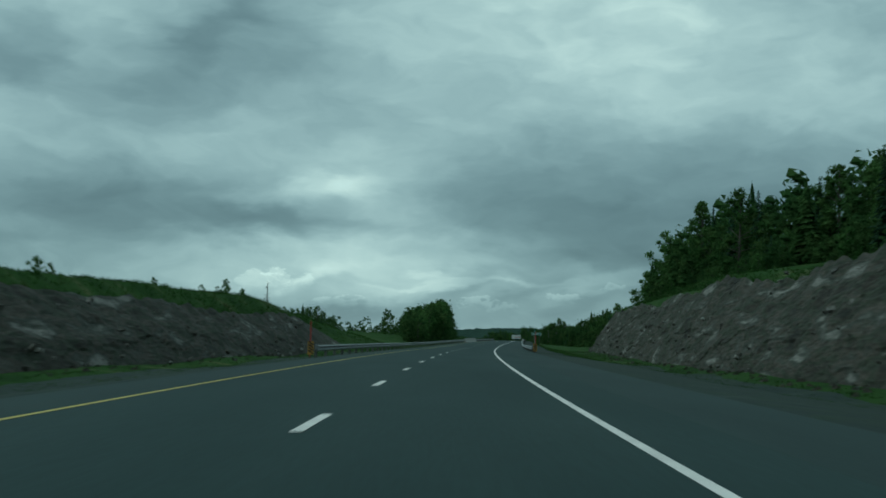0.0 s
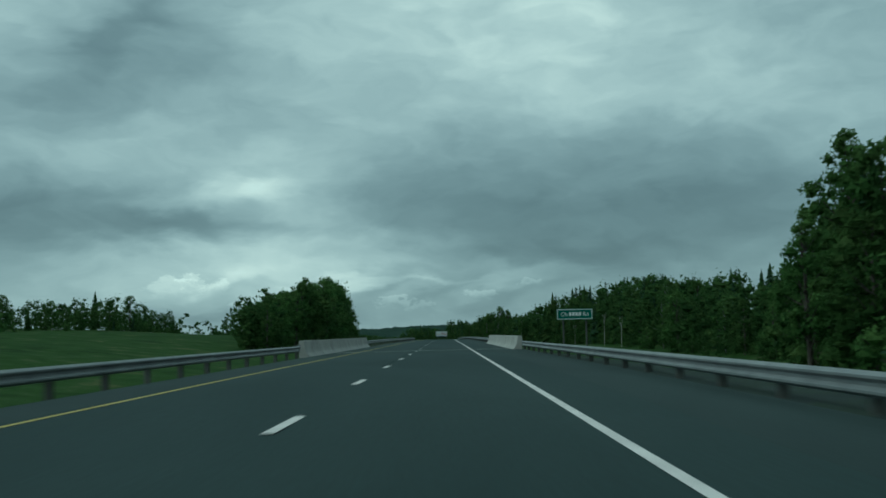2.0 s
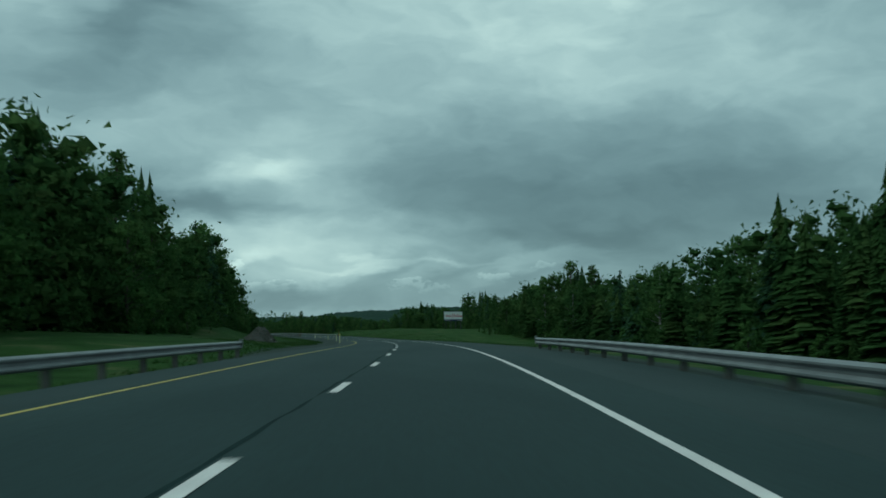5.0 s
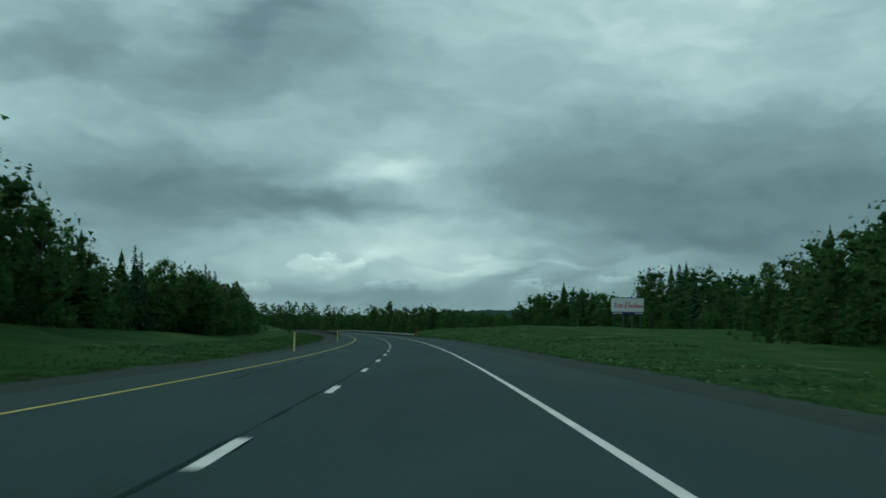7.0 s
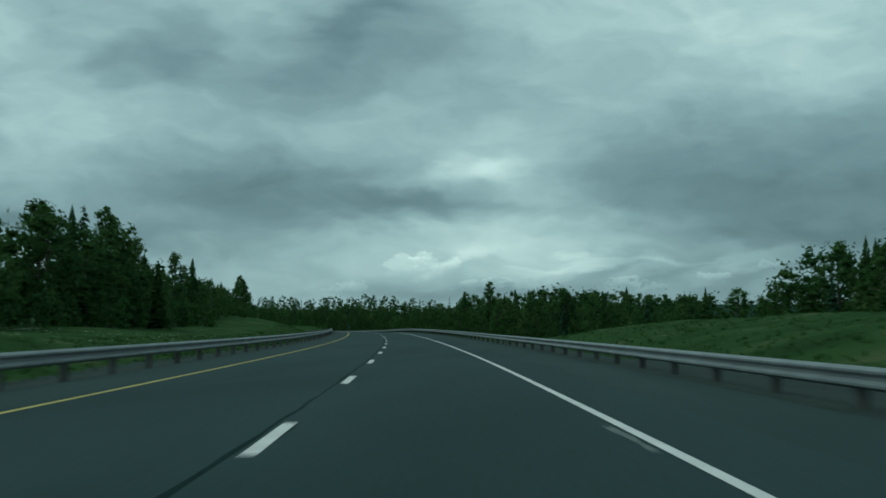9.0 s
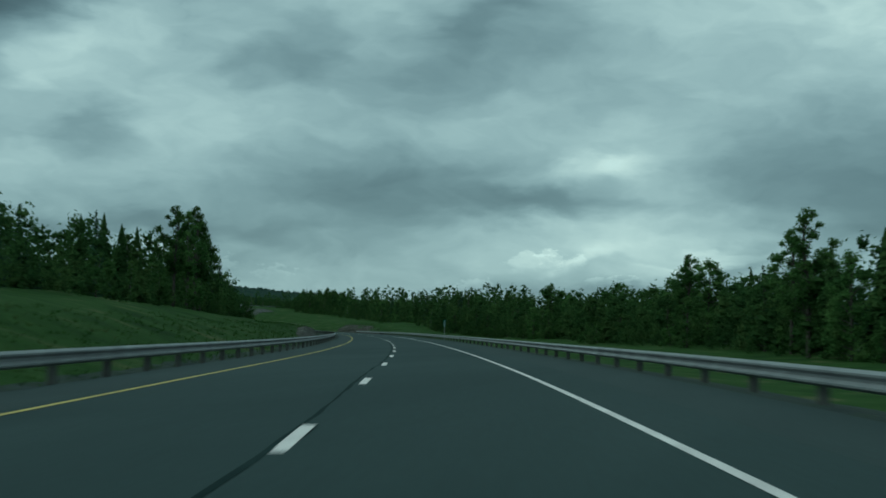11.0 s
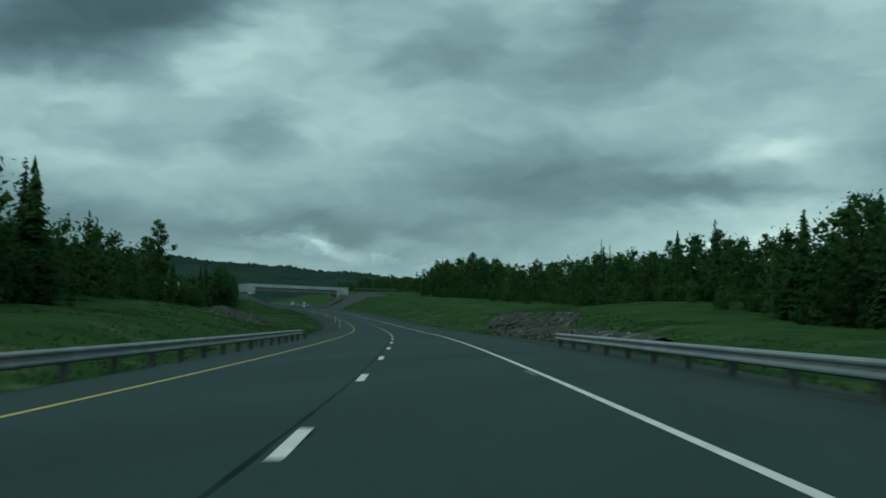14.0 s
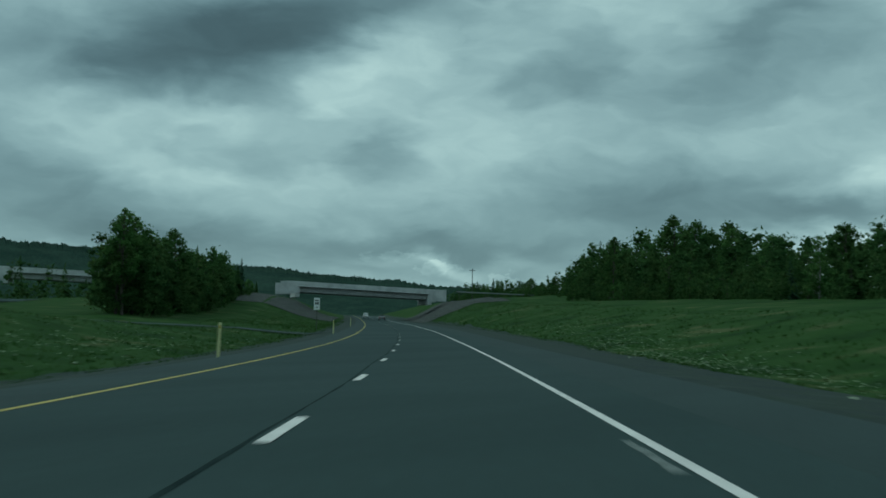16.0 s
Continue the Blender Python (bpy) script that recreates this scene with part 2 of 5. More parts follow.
ASPHALT = material("asphalt", [(0.0150, 0.031, 0.0305), (0.0210, 0.0390, 0.0380), (0.0275, 0.0465, 0.0455)], scale=5.0, rough=0.82, bump=0.25, fine=60, stretch=(1.6, 0.25, 1), fine_amount=0.18, distance=0.01, spec=0.2)
SHOULDER = material("shoulder_asphalt", [(0.0175, 0.0315, 0.031), (0.0255, 0.0425, 0.041)], scale=3.0, rough=0.88, bump=0.3, fine=50, stretch=(1.5, 0.3, 1), fine_amount=0.22, distance=0.012)
GRAVEL = material("gravel", [(0.011, 0.020, 0.018), (0.018, 0.028, 0.025), (0.017, 0.030, 0.017), (0.028, 0.040, 0.036)], scale=1.6, rough=0.95, bump=0.6, fine=9, fine_amount=0.4)
TAR = material("tar", [(0.009, 0.017, 0.017), (0.022, 0.036, 0.035)], scale=0.8, rough=0.95, bump=0.1, spec=0.05)
WHITE_PAINT = material("white_road_paint", [(0.62, 0.57, 0.55), (0.82, 0.76, 0.73)], scale=0.6, rough=0.7, bump=0.15, fine=20, fine_amount=0.15)
WORN_PAINT = material("worn_road_paint", [(0.06, 0.075, 0.07), (0.22, 0.23, 0.22)], scale=0.35, rough=0.8, bump=0.2, fine=14, fine_amount=0.4)
YELLOW_PAINT = material("yellow_road_paint", [(0.42, 0.33, 0.085), (0.56, 0.45, 0.13)], scale=0.6, rough=0.7, bump=0.15, fine=20, fine_amount=0.2)
GRASS_SOIL = material("grass_ground", [(0.019, 0.041, 0.011), (0.026, 0.055, 0.013), (0.034, 0.068, 0.016), (0.040, 0.072, 0.020), (0.082, 0.094, 0.040)], scale=4.5, rough=0.95, bump=0.35, fine=22, fine_amount=0.24, distance=0.06, spec=0.04, detail=9.0)
GRASS = material("grass_blades", [(0.026, 0.060, 0.015), (0.038, 0.078, 0.019), (0.074, 0.100, 0.038)], scale=3.0, rough=0.8, bump=0.0, island=0.25, through_light=0.5, spec=0.04)
ROCK = material("blasted_rock", [(0.017, 0.018, 0.014), (0.040, 0.035, 0.028), (0.030, 0.036, 0.023), (0.058, 0.049, 0.040), (0.046, 0.050, 0.040), (0.17, 0.16, 0.145)], scale=1.5, rough=0.92, bump=0.9, fine=6, fine_amount=0.5, distance=0.14, detail=12.0, stretch=(1, 0.3, 1))
BROKEN_ROCK = material("broken_rock", [(0.045, 0.043, 0.036), (0.082, 0.076, 0.066), (0.20, 0.195, 0.18)], scale=1.0, rough=0.92, bump=0.6, fine=9, fine_amount=0.4, island=0.55, distance=0.05)
RIPRAP = material("riprap", [(0.030, 0.035, 0.034), (0.055, 0.058, 0.054), (0.085, 0.085, 0.078)], scale=0.9, rough=0.95, bump=1.0, fine=6, fine_amount=0.55, distance=0.25)
BARK = material("bark", [(0.05, 0.042, 0.035), (0.10, 0.088, 0.075)], scale=0.5, rough=0.95, bump=0.6, fine=6, stretch=(1, 1, 0.25), vary=0.3)
BIRCH_BARK = material("birch_bark", [(0.08, 0.075, 0.07), (0.22, 0.21, 0.20), (0.3, 0.29, 0.27)], scale=0.5, rough=0.85, bump=0.3, fine=5, stretch=(0.6, 0.6, 2.0))
DEAD_WOOD = material("dead_wood", [(0.07, 0.065, 0.06), (0.13, 0.12, 0.11)], scale=0.4, rough=0.95, bump=0.5)
LEAVES = material("broad_leaves", [(0.044, 0.092, 0.028), (0.076, 0.138, 0.040), (0.112, 0.172, 0.055)], scale=2.6, rough=0.75, bump=0.0, vary=0.34, island=0.26, fine_amount=0.2, through_light=0.5, spec=0.03)
NEEDLES = material("needles", [(0.030, 0.062, 0.034), (0.048, 0.086, 0.044)], scale=1.5, rough=0.75, bump=0.0, vary=0.25, island=0.3, through_light=0.25, spec=0.04)
FAR_WOODS = material("far_woods", [(0.040, 0.080, 0.028), (0.062, 0.112, 0.036), (0.096, 0.146, 0.048)], scale=5.0, rough=0.95, bump=0.0, island=0.24, spec=0.03, fine_amount=0.2, through_light=0.5, detail=4.0)
# far hills: the blue of distance haze is mixed into their base colour
HAZED_HILL = material("hazed_wooded_hill", [(0.020, 0.040, 0.030), (0.036, 0.062, 0.046)], scale=40.0, rough=1.0, bump=0.8, fine=12, fine_amount=0.4, distance=4.0, spec=0.04)
STEEL = material("galvanised_steel", [(0.21, 0.22, 0.225), (0.30, 0.31, 0.315)], scale=0.9, rough=0.55, bump=0.1, metal=0.5, fine=10, fine_amount=0.12)
POST_WOOD = material("weathered_post_wood", [(0.045, 0.048, 0.045), (0.095, 0.098, 0.088)], scale=0.3, rough=0.9, bump=0.4, stretch=(1, 1, 0.2), vary=0.25)
CONCRETE = material("concrete", [(0.30, 0.29, 0.27), (0.38, 0.37, 0.345), (0.45, 0.44, 0.41)], scale=1.6, rough=0.9, bump=0.25, fine=14, fine_amount=0.12)
DARK_JOINT = material("joint_rubber", [(0.03, 0.03, 0.03), (0.05, 0.05, 0.05)], scale=0.5, rough=0.8)
SIGN_GREEN = material("green_sign_sheet", [(0.005, 0.11, 0.075), (0.008, 0.13, 0.09)], scale=0.8, rough=0.45, bump=0.0, fine_amount=0.08)
SIGN_WHITE = material("white_sign_sheet", [(0.74, 0.74, 0.74), (0.82, 0.82, 0.82)], scale=0.8, rough=0.5, bump=0.0, fine_amount=0.06)
SIGN_BACK = material("sign_aluminium", [(0.30, 0.31, 0.32), (0.38, 0.39, 0.40)], scale=0.6, rough=0.5, metal=0.6, bump=0.05)
SIGN_RED = material("red_lettering", [(0.40, 0.015, 0.03), (0.46, 0.02, 0.04)], scale=0.8, rough=0.5, bump=0.0)
SIGN_BLUE = material("dark_blue_strip", [(0.02, 0.03, 0.10), (0.03, 0.04, 0.13)], scale=0.8, rough=0.5, bump=0.0)
SIGN_BLACK = material("black_sheet", [(0.012, 0.012, 0.012), (0.02, 0.02, 0.02)], scale=0.5, rough=0.5, bump=0.0)
SIGN_ORANGE = material("orange_yellow_sheet", [(0.28, 0.155, 0.028), (0.35, 0.195, 0.036)], scale=0.5, rough=0.5, bump=0.0)
SIGN_RUST = material("rust_red_sheet", [(0.16, 0.045, 0.02), (0.22, 0.065, 0.03)], scale=0.5, rough=0.55, bump=0.0)
POST_CREAM = material("cream_plastic", [(0.62, 0.60, 0.30), (0.72, 0.70, 0.38)], scale=0.5, rough=0.6, bump=0.0, fine_amount=0.1)

STAKE_RED = material("red_plastic", [(0.26, 0.035, 0.026), (0.32, 0.045, 0.032)], scale=0.4, rough=0.5, bump=0.0)
PETALS = material("pale_petals", [(0.20, 0.24, 0.15), (0.38, 0.41, 0.30)], scale=1.0, rough=0.8, bump=0.0, island=0.3, through_light=0.3)
PALE_BARK = material("pale_bark", [(0.22, 0.21, 0.19), (0.42, 0.41, 0.38)], scale=0.4, rough=0.85, bump=0.3, fine=5, stretch=(0.6, 0.6, 2.0))
# ---- the road's line: curvature and grade every 60 m, from 60 m behind the start ----
CURVE = [-0.622630, -0.661546, -0.354774, -0.339778, -0.200404, -0.024535, 0.072998, -0.164954, 0.152276, 0.464200, 0.668483, 0.641577, 0.476131, 0.450519, 0.561878, 0.465034, 0.473387, 0.531043, 0.560779, 0.641823, 0.589710, 0.405478, 0.464150, 0.559635, 0.464980, 0.477219, 0.459120, 0.556809, 0.456801, 0.231930, 0.084748, 0.027935, 0.064802, 0.108037, 0.083795, 0.071518, 0.071517]
GRADE = [0.44907, 0.45270, 0.28499, 0.19999, 0.80189, 0.51114, 0.63355, 0.46592, 0.46964, 0.14182, -1.14154, -1.07411, -1.07572, -0.70758, -0.44002, -0.41768, -0.44288, -0.12514, -0.30608, -1.33750, -1.06509, -1.03337, -1.03814, -1.18314, -0.91782, -1.04536, -0.12217, 0.57145, 1.40275, 1.33491, 1.18933, 1.51000, 1.66328, 1.59468, 1.69346, 1.92696, 1.87488]

S_GRID = np.arange(-60.0, 2100.0, 3.0)
knots = -60.0 + 60.0 * np.arange(len(CURVE))
bend = np.interp(S_GRID, knots, CURVE) * 1e-3
rise = np.interp(S_GRID, knots, GRADE) * 1e-2
HEAD = np.concatenate([[0], np.cumsum((bend[1:] + bend[:-1]) * 1.5)])
HEAD = HEAD - np.interp(0.0, S_GRID, HEAD)
middle = (HEAD[1:] + HEAD[:-1]) / 2
ROAD_X = np.concatenate([[0], np.cumsum(-np.sin(middle) * 3)])
ROAD_Y = np.concatenate([[0], np.cumsum(np.cos(middle) * 3)])
ROAD_Z = np.concatenate([[0], np.cumsum((rise[1:] + rise[:-1]) * 1.5)])
ROAD_X, ROAD_Y, ROAD_Z = [a - np.interp(0.0, S_GRID, a) for a in (ROAD_X, ROAD_Y, ROAD_Z)]


def heading(s):
    return float(np.interp(s, S_GRID, HEAD))


def at(s, u, dz=0.0):
    """The place s metres along the road, u metres to the right of its middle line and dz above it, in units."""
    s0 = min(max(s, -60.0), 2094.0)
    a, over = heading(s0), s - s0
    x = np.interp(s0, S_GRID, ROAD_X) - over * math.sin(a) + u * math.cos(a)
    y = np.interp(s0, S_GRID, ROAD_Y) + over * math.cos(a) + u * math.sin(a)
    return Vector((x * K, y * K, (np.interp(s0, S_GRID, ROAD_Z) + dz) * K))


def stand_at(s, u, dz=0.0, turn=0.0, size=1.0, lean=(0, 0)):
    """The pose of a thing that stands there; its y axis points along the road."""
    p = at(s, u, dz)
    return pose(p.x, p.y, p.z, lean[0], lean[1], math.degrees(heading(s)) + turn) @ Matrix.Scale(size, 4)

# ---- building helpers ----
def mesh_of(name, verts, faces, mat, smooth=False):
    me = bpy.data.meshes.new(name)
    me.from_pydata([tuple(v) for v in verts], [], faces)
    for m in (mat if isinstance(mat, (list, tuple)) else [mat]):
        me.materials.append(m)
    if smooth:
        me.polygons.foreach_set("use_smooth", [True] * len(me.polygons))
    me.update()
    return me


def part(name, bm, mat, parent=None, label=""):
    """Links a bmesh, modelled in road metres, as one mesh object under a thing or a part."""
    bmesh.ops.scale(bm, vec=(K, K, K), verts=bm.verts)
    me = bpy.data.meshes.new(name)
    bm.to_mesh(me)
    bm.free()
    me.materials.append(mat)
    ob = new(name, me)
    ob.parent = parent
    return tagged(ob, label=label)


def box(bm, size, at_place=(0, 0, 0), bevel=0.0, turn=None):
    """Adds a box of that size, standing on at_place, to bm."""
    made = bmesh.ops.create_cube(bm, size=1.0)
    vs = made["verts"]
    bmesh.ops.scale(bm, vec=size, verts=vs)
    if bevel:
        es = list({e for v in vs for e in v.link_edges})
        r = bmesh.ops.bevel(bm, geom=es, offset=bevel, segments=1, affect="EDGES")
        vs = list({v for f in r["faces"] for v in f.verts} | {v for v in vs if v.is_valid})
    if turn is not None:
        bmesh.ops.rotate(bm, verts=vs, cent=(0, 0, 0), matrix=turn)
    bmesh.ops.translate(bm, vec=(at_place[0], at_place[1], at_place[2] + size[2] / 2), verts=vs)
    return vs


def thing(name, label, category, group="", m=None):
    ob = tagged(new(name), label, category, group)
    if m is not None:
        ob.matrix_basis = m
    return ob


def strip(name, s0, s1, step, offsets, mat, lift=0.0, wobble=None, skew=0.0, on_ground=False):
    """A band that follows the road: offsets is a list of (u, dz)."""
    ss = np.linspace(s0, s1, max(2, int(round((s1 - s0) / step)) + 1))
    verts, faces, w = [], [], len(offsets)
    for s in ss:
        for u, dz in offsets:
            sway = wobble(s, u) if wobble else 0.0
            z = ground_height(s, u + sway) if on_ground else dz
            verts.append(at(s + skew * u, u + sway, z + lift))
    for i in range(len(ss) - 1):
        for j in range(w - 1):
            a = i * w + j
            faces.append((a, a + 1, a + w + 1, a + w))
    return mesh_of(name, verts, faces, mat)


def ribbon_profile(name, s0, s1, step, profile, mat, fall=None):
    """A closed profile of (u, dz) swept along the road, with its ends closed."""
    n = max(1, int(round((s1 - s0) / step)))
    ss = np.linspace(s0, s1, n + 1)
    verts, faces, w = [], [], len(profile)
    for s in ss:
        du, dd = fall(s) if fall else (0.0, 0.0)
        verts += [at(s, u + du, dz + dd) for u, dz in profile]
    for i in range(n):
        for j in range(w):
            a, b = i * w + j, i * w + (j + 1) % w
            faces.append((a, b, b + w, a + w))
    faces.append(tuple(reversed(range(w))))
    faces.append(tuple(range(n * w, n * w + w)))
    return mesh_of(name, verts, faces, mat)


# ---- the lie of the land beside the road: heights over the road at fixed distances from its middle ----
U_RIGHT = (7.2, 9.0, 11.0, 13.0, 16.0, 22.0, 25.0, 30.0, 45.0, 80.0, 160.0, 400.0)
U_LEFT = (5.5, 6.6, 8.5, 11.0, 14.0, 18.0, 25.0, 35.0, 60.0, 120.0, 400.0)
LAND = {1: [], -1: []}


def land(side, s, *heights):
    LAND[side].append((s, heights))


land(1, -150, 0, -.1, -.4, -.8, -1.2, -.6, 5.7, 8.3, 10.5, 12, 14, 20)
land(1, 60, 0, -.1, -.4, -.8, -1.2, -.6, 5.6, 7.7, 10, 11, 12, 18)
land(1, 92, 0, -.1, -.4, -.8, -1.2, -.6, 5.3, 7.5, 10, 11, 12, 18)
land(1, 135, 0, -.1, -.4, -.8, -1.2, -.6, 6.8, 9.1, 11, 11, 12, 18)
land(1, 196, 0, -.1, -.4, -.8, -1.2, -.6, 6.5, 8.9, 10, 10, 11, 16)
land(1, 213, 0, -.1, -.5, -.9, -1.3, -1, 4.4, 6.4, 7.5, 8, 8, 12)
land(1, 233, 0, -.1, -.8, -1.2, -1.5, -1.6, -.6, 2, 4.5, 5, 5, 8)
land(1, 250, 0, -0.2, -1.2, -2, -3, -4, -4, -4, -3, 0, 2, 6)
land(1, 290, 0, -1.5, -4, -5.5, -6, -6, -5.62, -5, -4, -1, 2, 6)
land(1, 330, 0, -0.2, -1.2, -2, -3, -3.5, -3.5, -3.5, -3, -1, 2, 6)
land(1, 500, 0, -0.2, -1, -1.6, -2, -2.3, -2.4, -2.4, -2, -1, 2, 6)
land(1, 560, 0, -0.1, -0.4, -0.6, -0.7, -1.2, -1.5, -1.9, -2.2, -1, 2, 6)
land(1, 700, 0, -0.1, -0.4, -0.5, -0.5, -0.8, -1.2, -1.7, -1.8, 0, 2, 6)
land(1, 775, 0, -0.1, -0.3, -0.1, 0.4, 0.9, 0.9, 0.7, 0.2, 1, 2.5, 6)
land(1, 850, 0, -0.1, -0.2, 0.3, 1, 2, 2.08, 2.2, 2, 1.8, 3, 6)
land(1, 930, 0, -0.1, -0.3, 0.2, 1, 1.8, 1.88, 2, 1.5, 1, 2, 6)
land(1, 1000, 0, -0.2, -0.8, -1.2, -1.8, -2, -2, -2, -1.5, -1, 1, 5)
land(1, 1330, 0, -0.2, -0.7, -1, -1.2, -1.2, -1.12, -1, -0.5, 0, 2, 6)
land(1, 1400, 0, -.1, -.3, -.5, -.6, -.2, 0, -.2, -.6, 0, 2.5, 6)
land(1, 1445, 0, -.1, -.4, -.7, -1.0, -.2, .9, 1.2, .4, 1, 3, 6)
land(1, 1490, 0, -.1, -.4, -.8, -1.2, -.9, 1.9, 3.2, 3.8, 3, 4, 8)
land(1, 1530, 0, -.1, -.4, -.8, -1.2, -1.0, 1.9, 2.6, 3.5, 3, 4, 8)
land(1, 1565, 0, -.1, -.3, -.6, -.8, .3, 1.3, 2.2, 3.2, 3.5, 4, 8)
land(1, 1600, 0, -.1, -.2, -.2, .2, 1.3, 2.0, 2.7, 3.8, 3.5, 14, 8)
land(1, 1750, 0, -0.1, 0, 1, 2.5, 4, 4.19, 4.5, 5.1, 4.5, 14, 8)
land(1, 1820, 0, -0.1, 0.2, 0.8, 2.2, 5.5, 5.88, 6.5, 7.4, 6.5, 14, 10)
land(1, 1870, 0, -0.1, 0.2, 0.8, 2.2, 5.5, 5.88, 6.5, 7.4, 6.5, 14, 10)
land(1, 2200, 0, 0, 0.5, 1, 2, 3, 3.75, 5, 8, 10, 12, 15)

land(-1, -150, 0, -.1, -.4, -.7, -.9, -.6, 5.0, 5.2, 4, 4, 6)
land(-1, 70, 0, -.1, -.4, -.7, -.9, -.6, 4.8, 5.1, 4, 3, 5)
land(-1, 94, 0, -.1, -.4, -.7, -.9, -.6, 5.2, 5.4, 4, 3, 5)
land(-1, 125, 0, -.1, -.4, -.7, -.9, -.6, 5.5, 5.7, 4, 3, 4)
land(-1, 137, 0, -.1, -.4, -.7, -.9, -.6, 5.3, 5.5, 3.5, 2.5, 4)
land(-1, 155, 0, -.1, -.4, -.7, -.8, 0, 4.1, 4.6, 3, 2, 4)
land(-1, 178, 0, -.1, -.6, -.9, -.6, .6, 3.0, 3.3, 2, 1.5, 3)
land(-1, 205, 0, -.2, -1, -1.4, -1.4, -.6, 1.6, 2.2, 1.5, 1, 3)
land(-1, 280, 0, -.5, -2.5, -4, -4.5, -4.5, -4, -3, .4, 5, 5)
land(-1, 330, 0, -.3, -1.5, -2.5, -3, -3, -2.5, -1.6, 1.2, 5.6, 6)
land(-1, 500, 0, -.2, -.8, -1.2, -1.2, -1, -.6, .2, 2.4, 6, 6)
land(-1, 560, 0, -.1, -.1, .2, .6, 1, 1.2, 1.5, 2.8, 5, 5)
land(-1, 620, 0, -.1, -.2, -.2, -.1, .3, 1.2, 1.8, 2, 2, 3)
land(-1, 655, 0, -.1, -.2, -.3, -.4, -.2, 2.4, 2.8, 2.2, 1.8, 3)
land(-1, 702, 0, -.1, -.2, -.3, -.4, -.2, 2.2, 2.4, 2, 1.8, 3)
land(-1, 725, 0, -.1, -.3, -.3, -.1, .2, 1.4, 1.8, 1.5, 1.5, 3)
land(-1, 820, 0, -.2, -.4, -.3, -.1, 0, .5, .8, .8, 1, 3)
land(-1, 868, 0, -.2, -.4, -.3, -.1, .1, .5, .8, .8, 1, 3)
land(-1, 900, 0, -.1, -.3, -.2, .2, .6, .8, .8, .8, 1, 3)
land(-1, 1000, 0, -.2, -.6, -.6, -.3, 0, .5, 1, 1, 1, 3)
land(-1, 1100, 0, -.2, -.5, .3, 1.5, 2.5, 3.5, 4, 4, 4, 6)
land(-1, 1180, 0, -.2, -.5, .3, 1.5, 2.5, 3.5, 4, 4, 4, 6)
land(-1, 1215, 0, -.2, -.3, 1.4, 1.9, 2.3, 2.8, 3, 3, 3, 5)
land(-1, 1300, 0, -.2, -.3, 1.4, 1.9, 2.3, 2.8, 3, 3, 3, 5)
land(-1, 1350, 0, -.2, -.7, -.6, -.3, .2, .8, 1.2, 1.5, 2, 4)
land(-1, 1420, 0, -.1, -.3, 0, .8, 1.5, 2.2, 2.5, 2.4, 2.2, 4)
land(-1, 1460, 0, -.1, -.3, -.1, .5, 1.4, 3.3, 4.3, 3.5, 3, 4)
land(-1, 1495, 0, -.1, -.4, -.3, 0, .5, 2.4, 4.2, 3.5, 3, 4)
land(-1, 1525, 0, -.1, -.4, -.3, 0, .3, 2.2, 4.2, 3.5, 3, 4)
land(-1, 1580, 0, -.1, -.4, -.3, 0, .6, 2.0, 3.0, 2.2, 2, 4)
land(-1, 1635, 0, -.1, -.4, -.4, -.2, 0, .4, .7, 1, 1.8, 4)
land(-1, 1700, 0, -.1, -.3, -.2, 0, .3, .8, 1.5, 2, 2.5, 4)
land(-1, 1815, 0, -.1, 0, .3, .8, 2.2, 6, 6.8, 5, 2.5, 4)
land(-1, 1870, 0, -.1, 0, .3, .8, 2.2, 6, 6.8, 5, 2.5, 4)
land(-1, 2200, 0, 0, .3, .6, 1, 2, 3, 4, 5, 6, 8)


def ground_height(s, u):
    """The ground's height over the road at that place."""
    side = 1 if u > 0 else -1
    us = U_RIGHT if side > 0 else U_LEFT
    if abs(u) <= us[0]:
        return -0.12
    keys = LAND[side]
    ks = [k[0] for k in keys]
    i = max(0, min(len(ks) - 2, int(np.searchsorted(ks, s)) - 1))
    f = min(1.0, max(0.0, (s - ks[i]) / (ks[i + 1] - ks[i])))
    f = f * f * (3 - 2 * f)
    a, b = np.interp(abs(u), us, keys[i][1]), np.interp(abs(u), us, keys[i + 1][1])
    z = a * (1 - f) + b * f
    z -= 0.05 * max(0.0, abs(u) - 110.0)
    rough = min(1.0, max(0.0, (abs(u) - 8.0) / 8.0))
    z += rough * (0.35 * noise.noise((s * 0.05, u * 0.09, 1.0)) + 0.12 * noise.noise((s * 0.21, u * 0.25, 7.0)))
    return z - 0.02 - 0.06 * min(1.0, max(0.0, (10.5 - abs(u)) / 1.5))

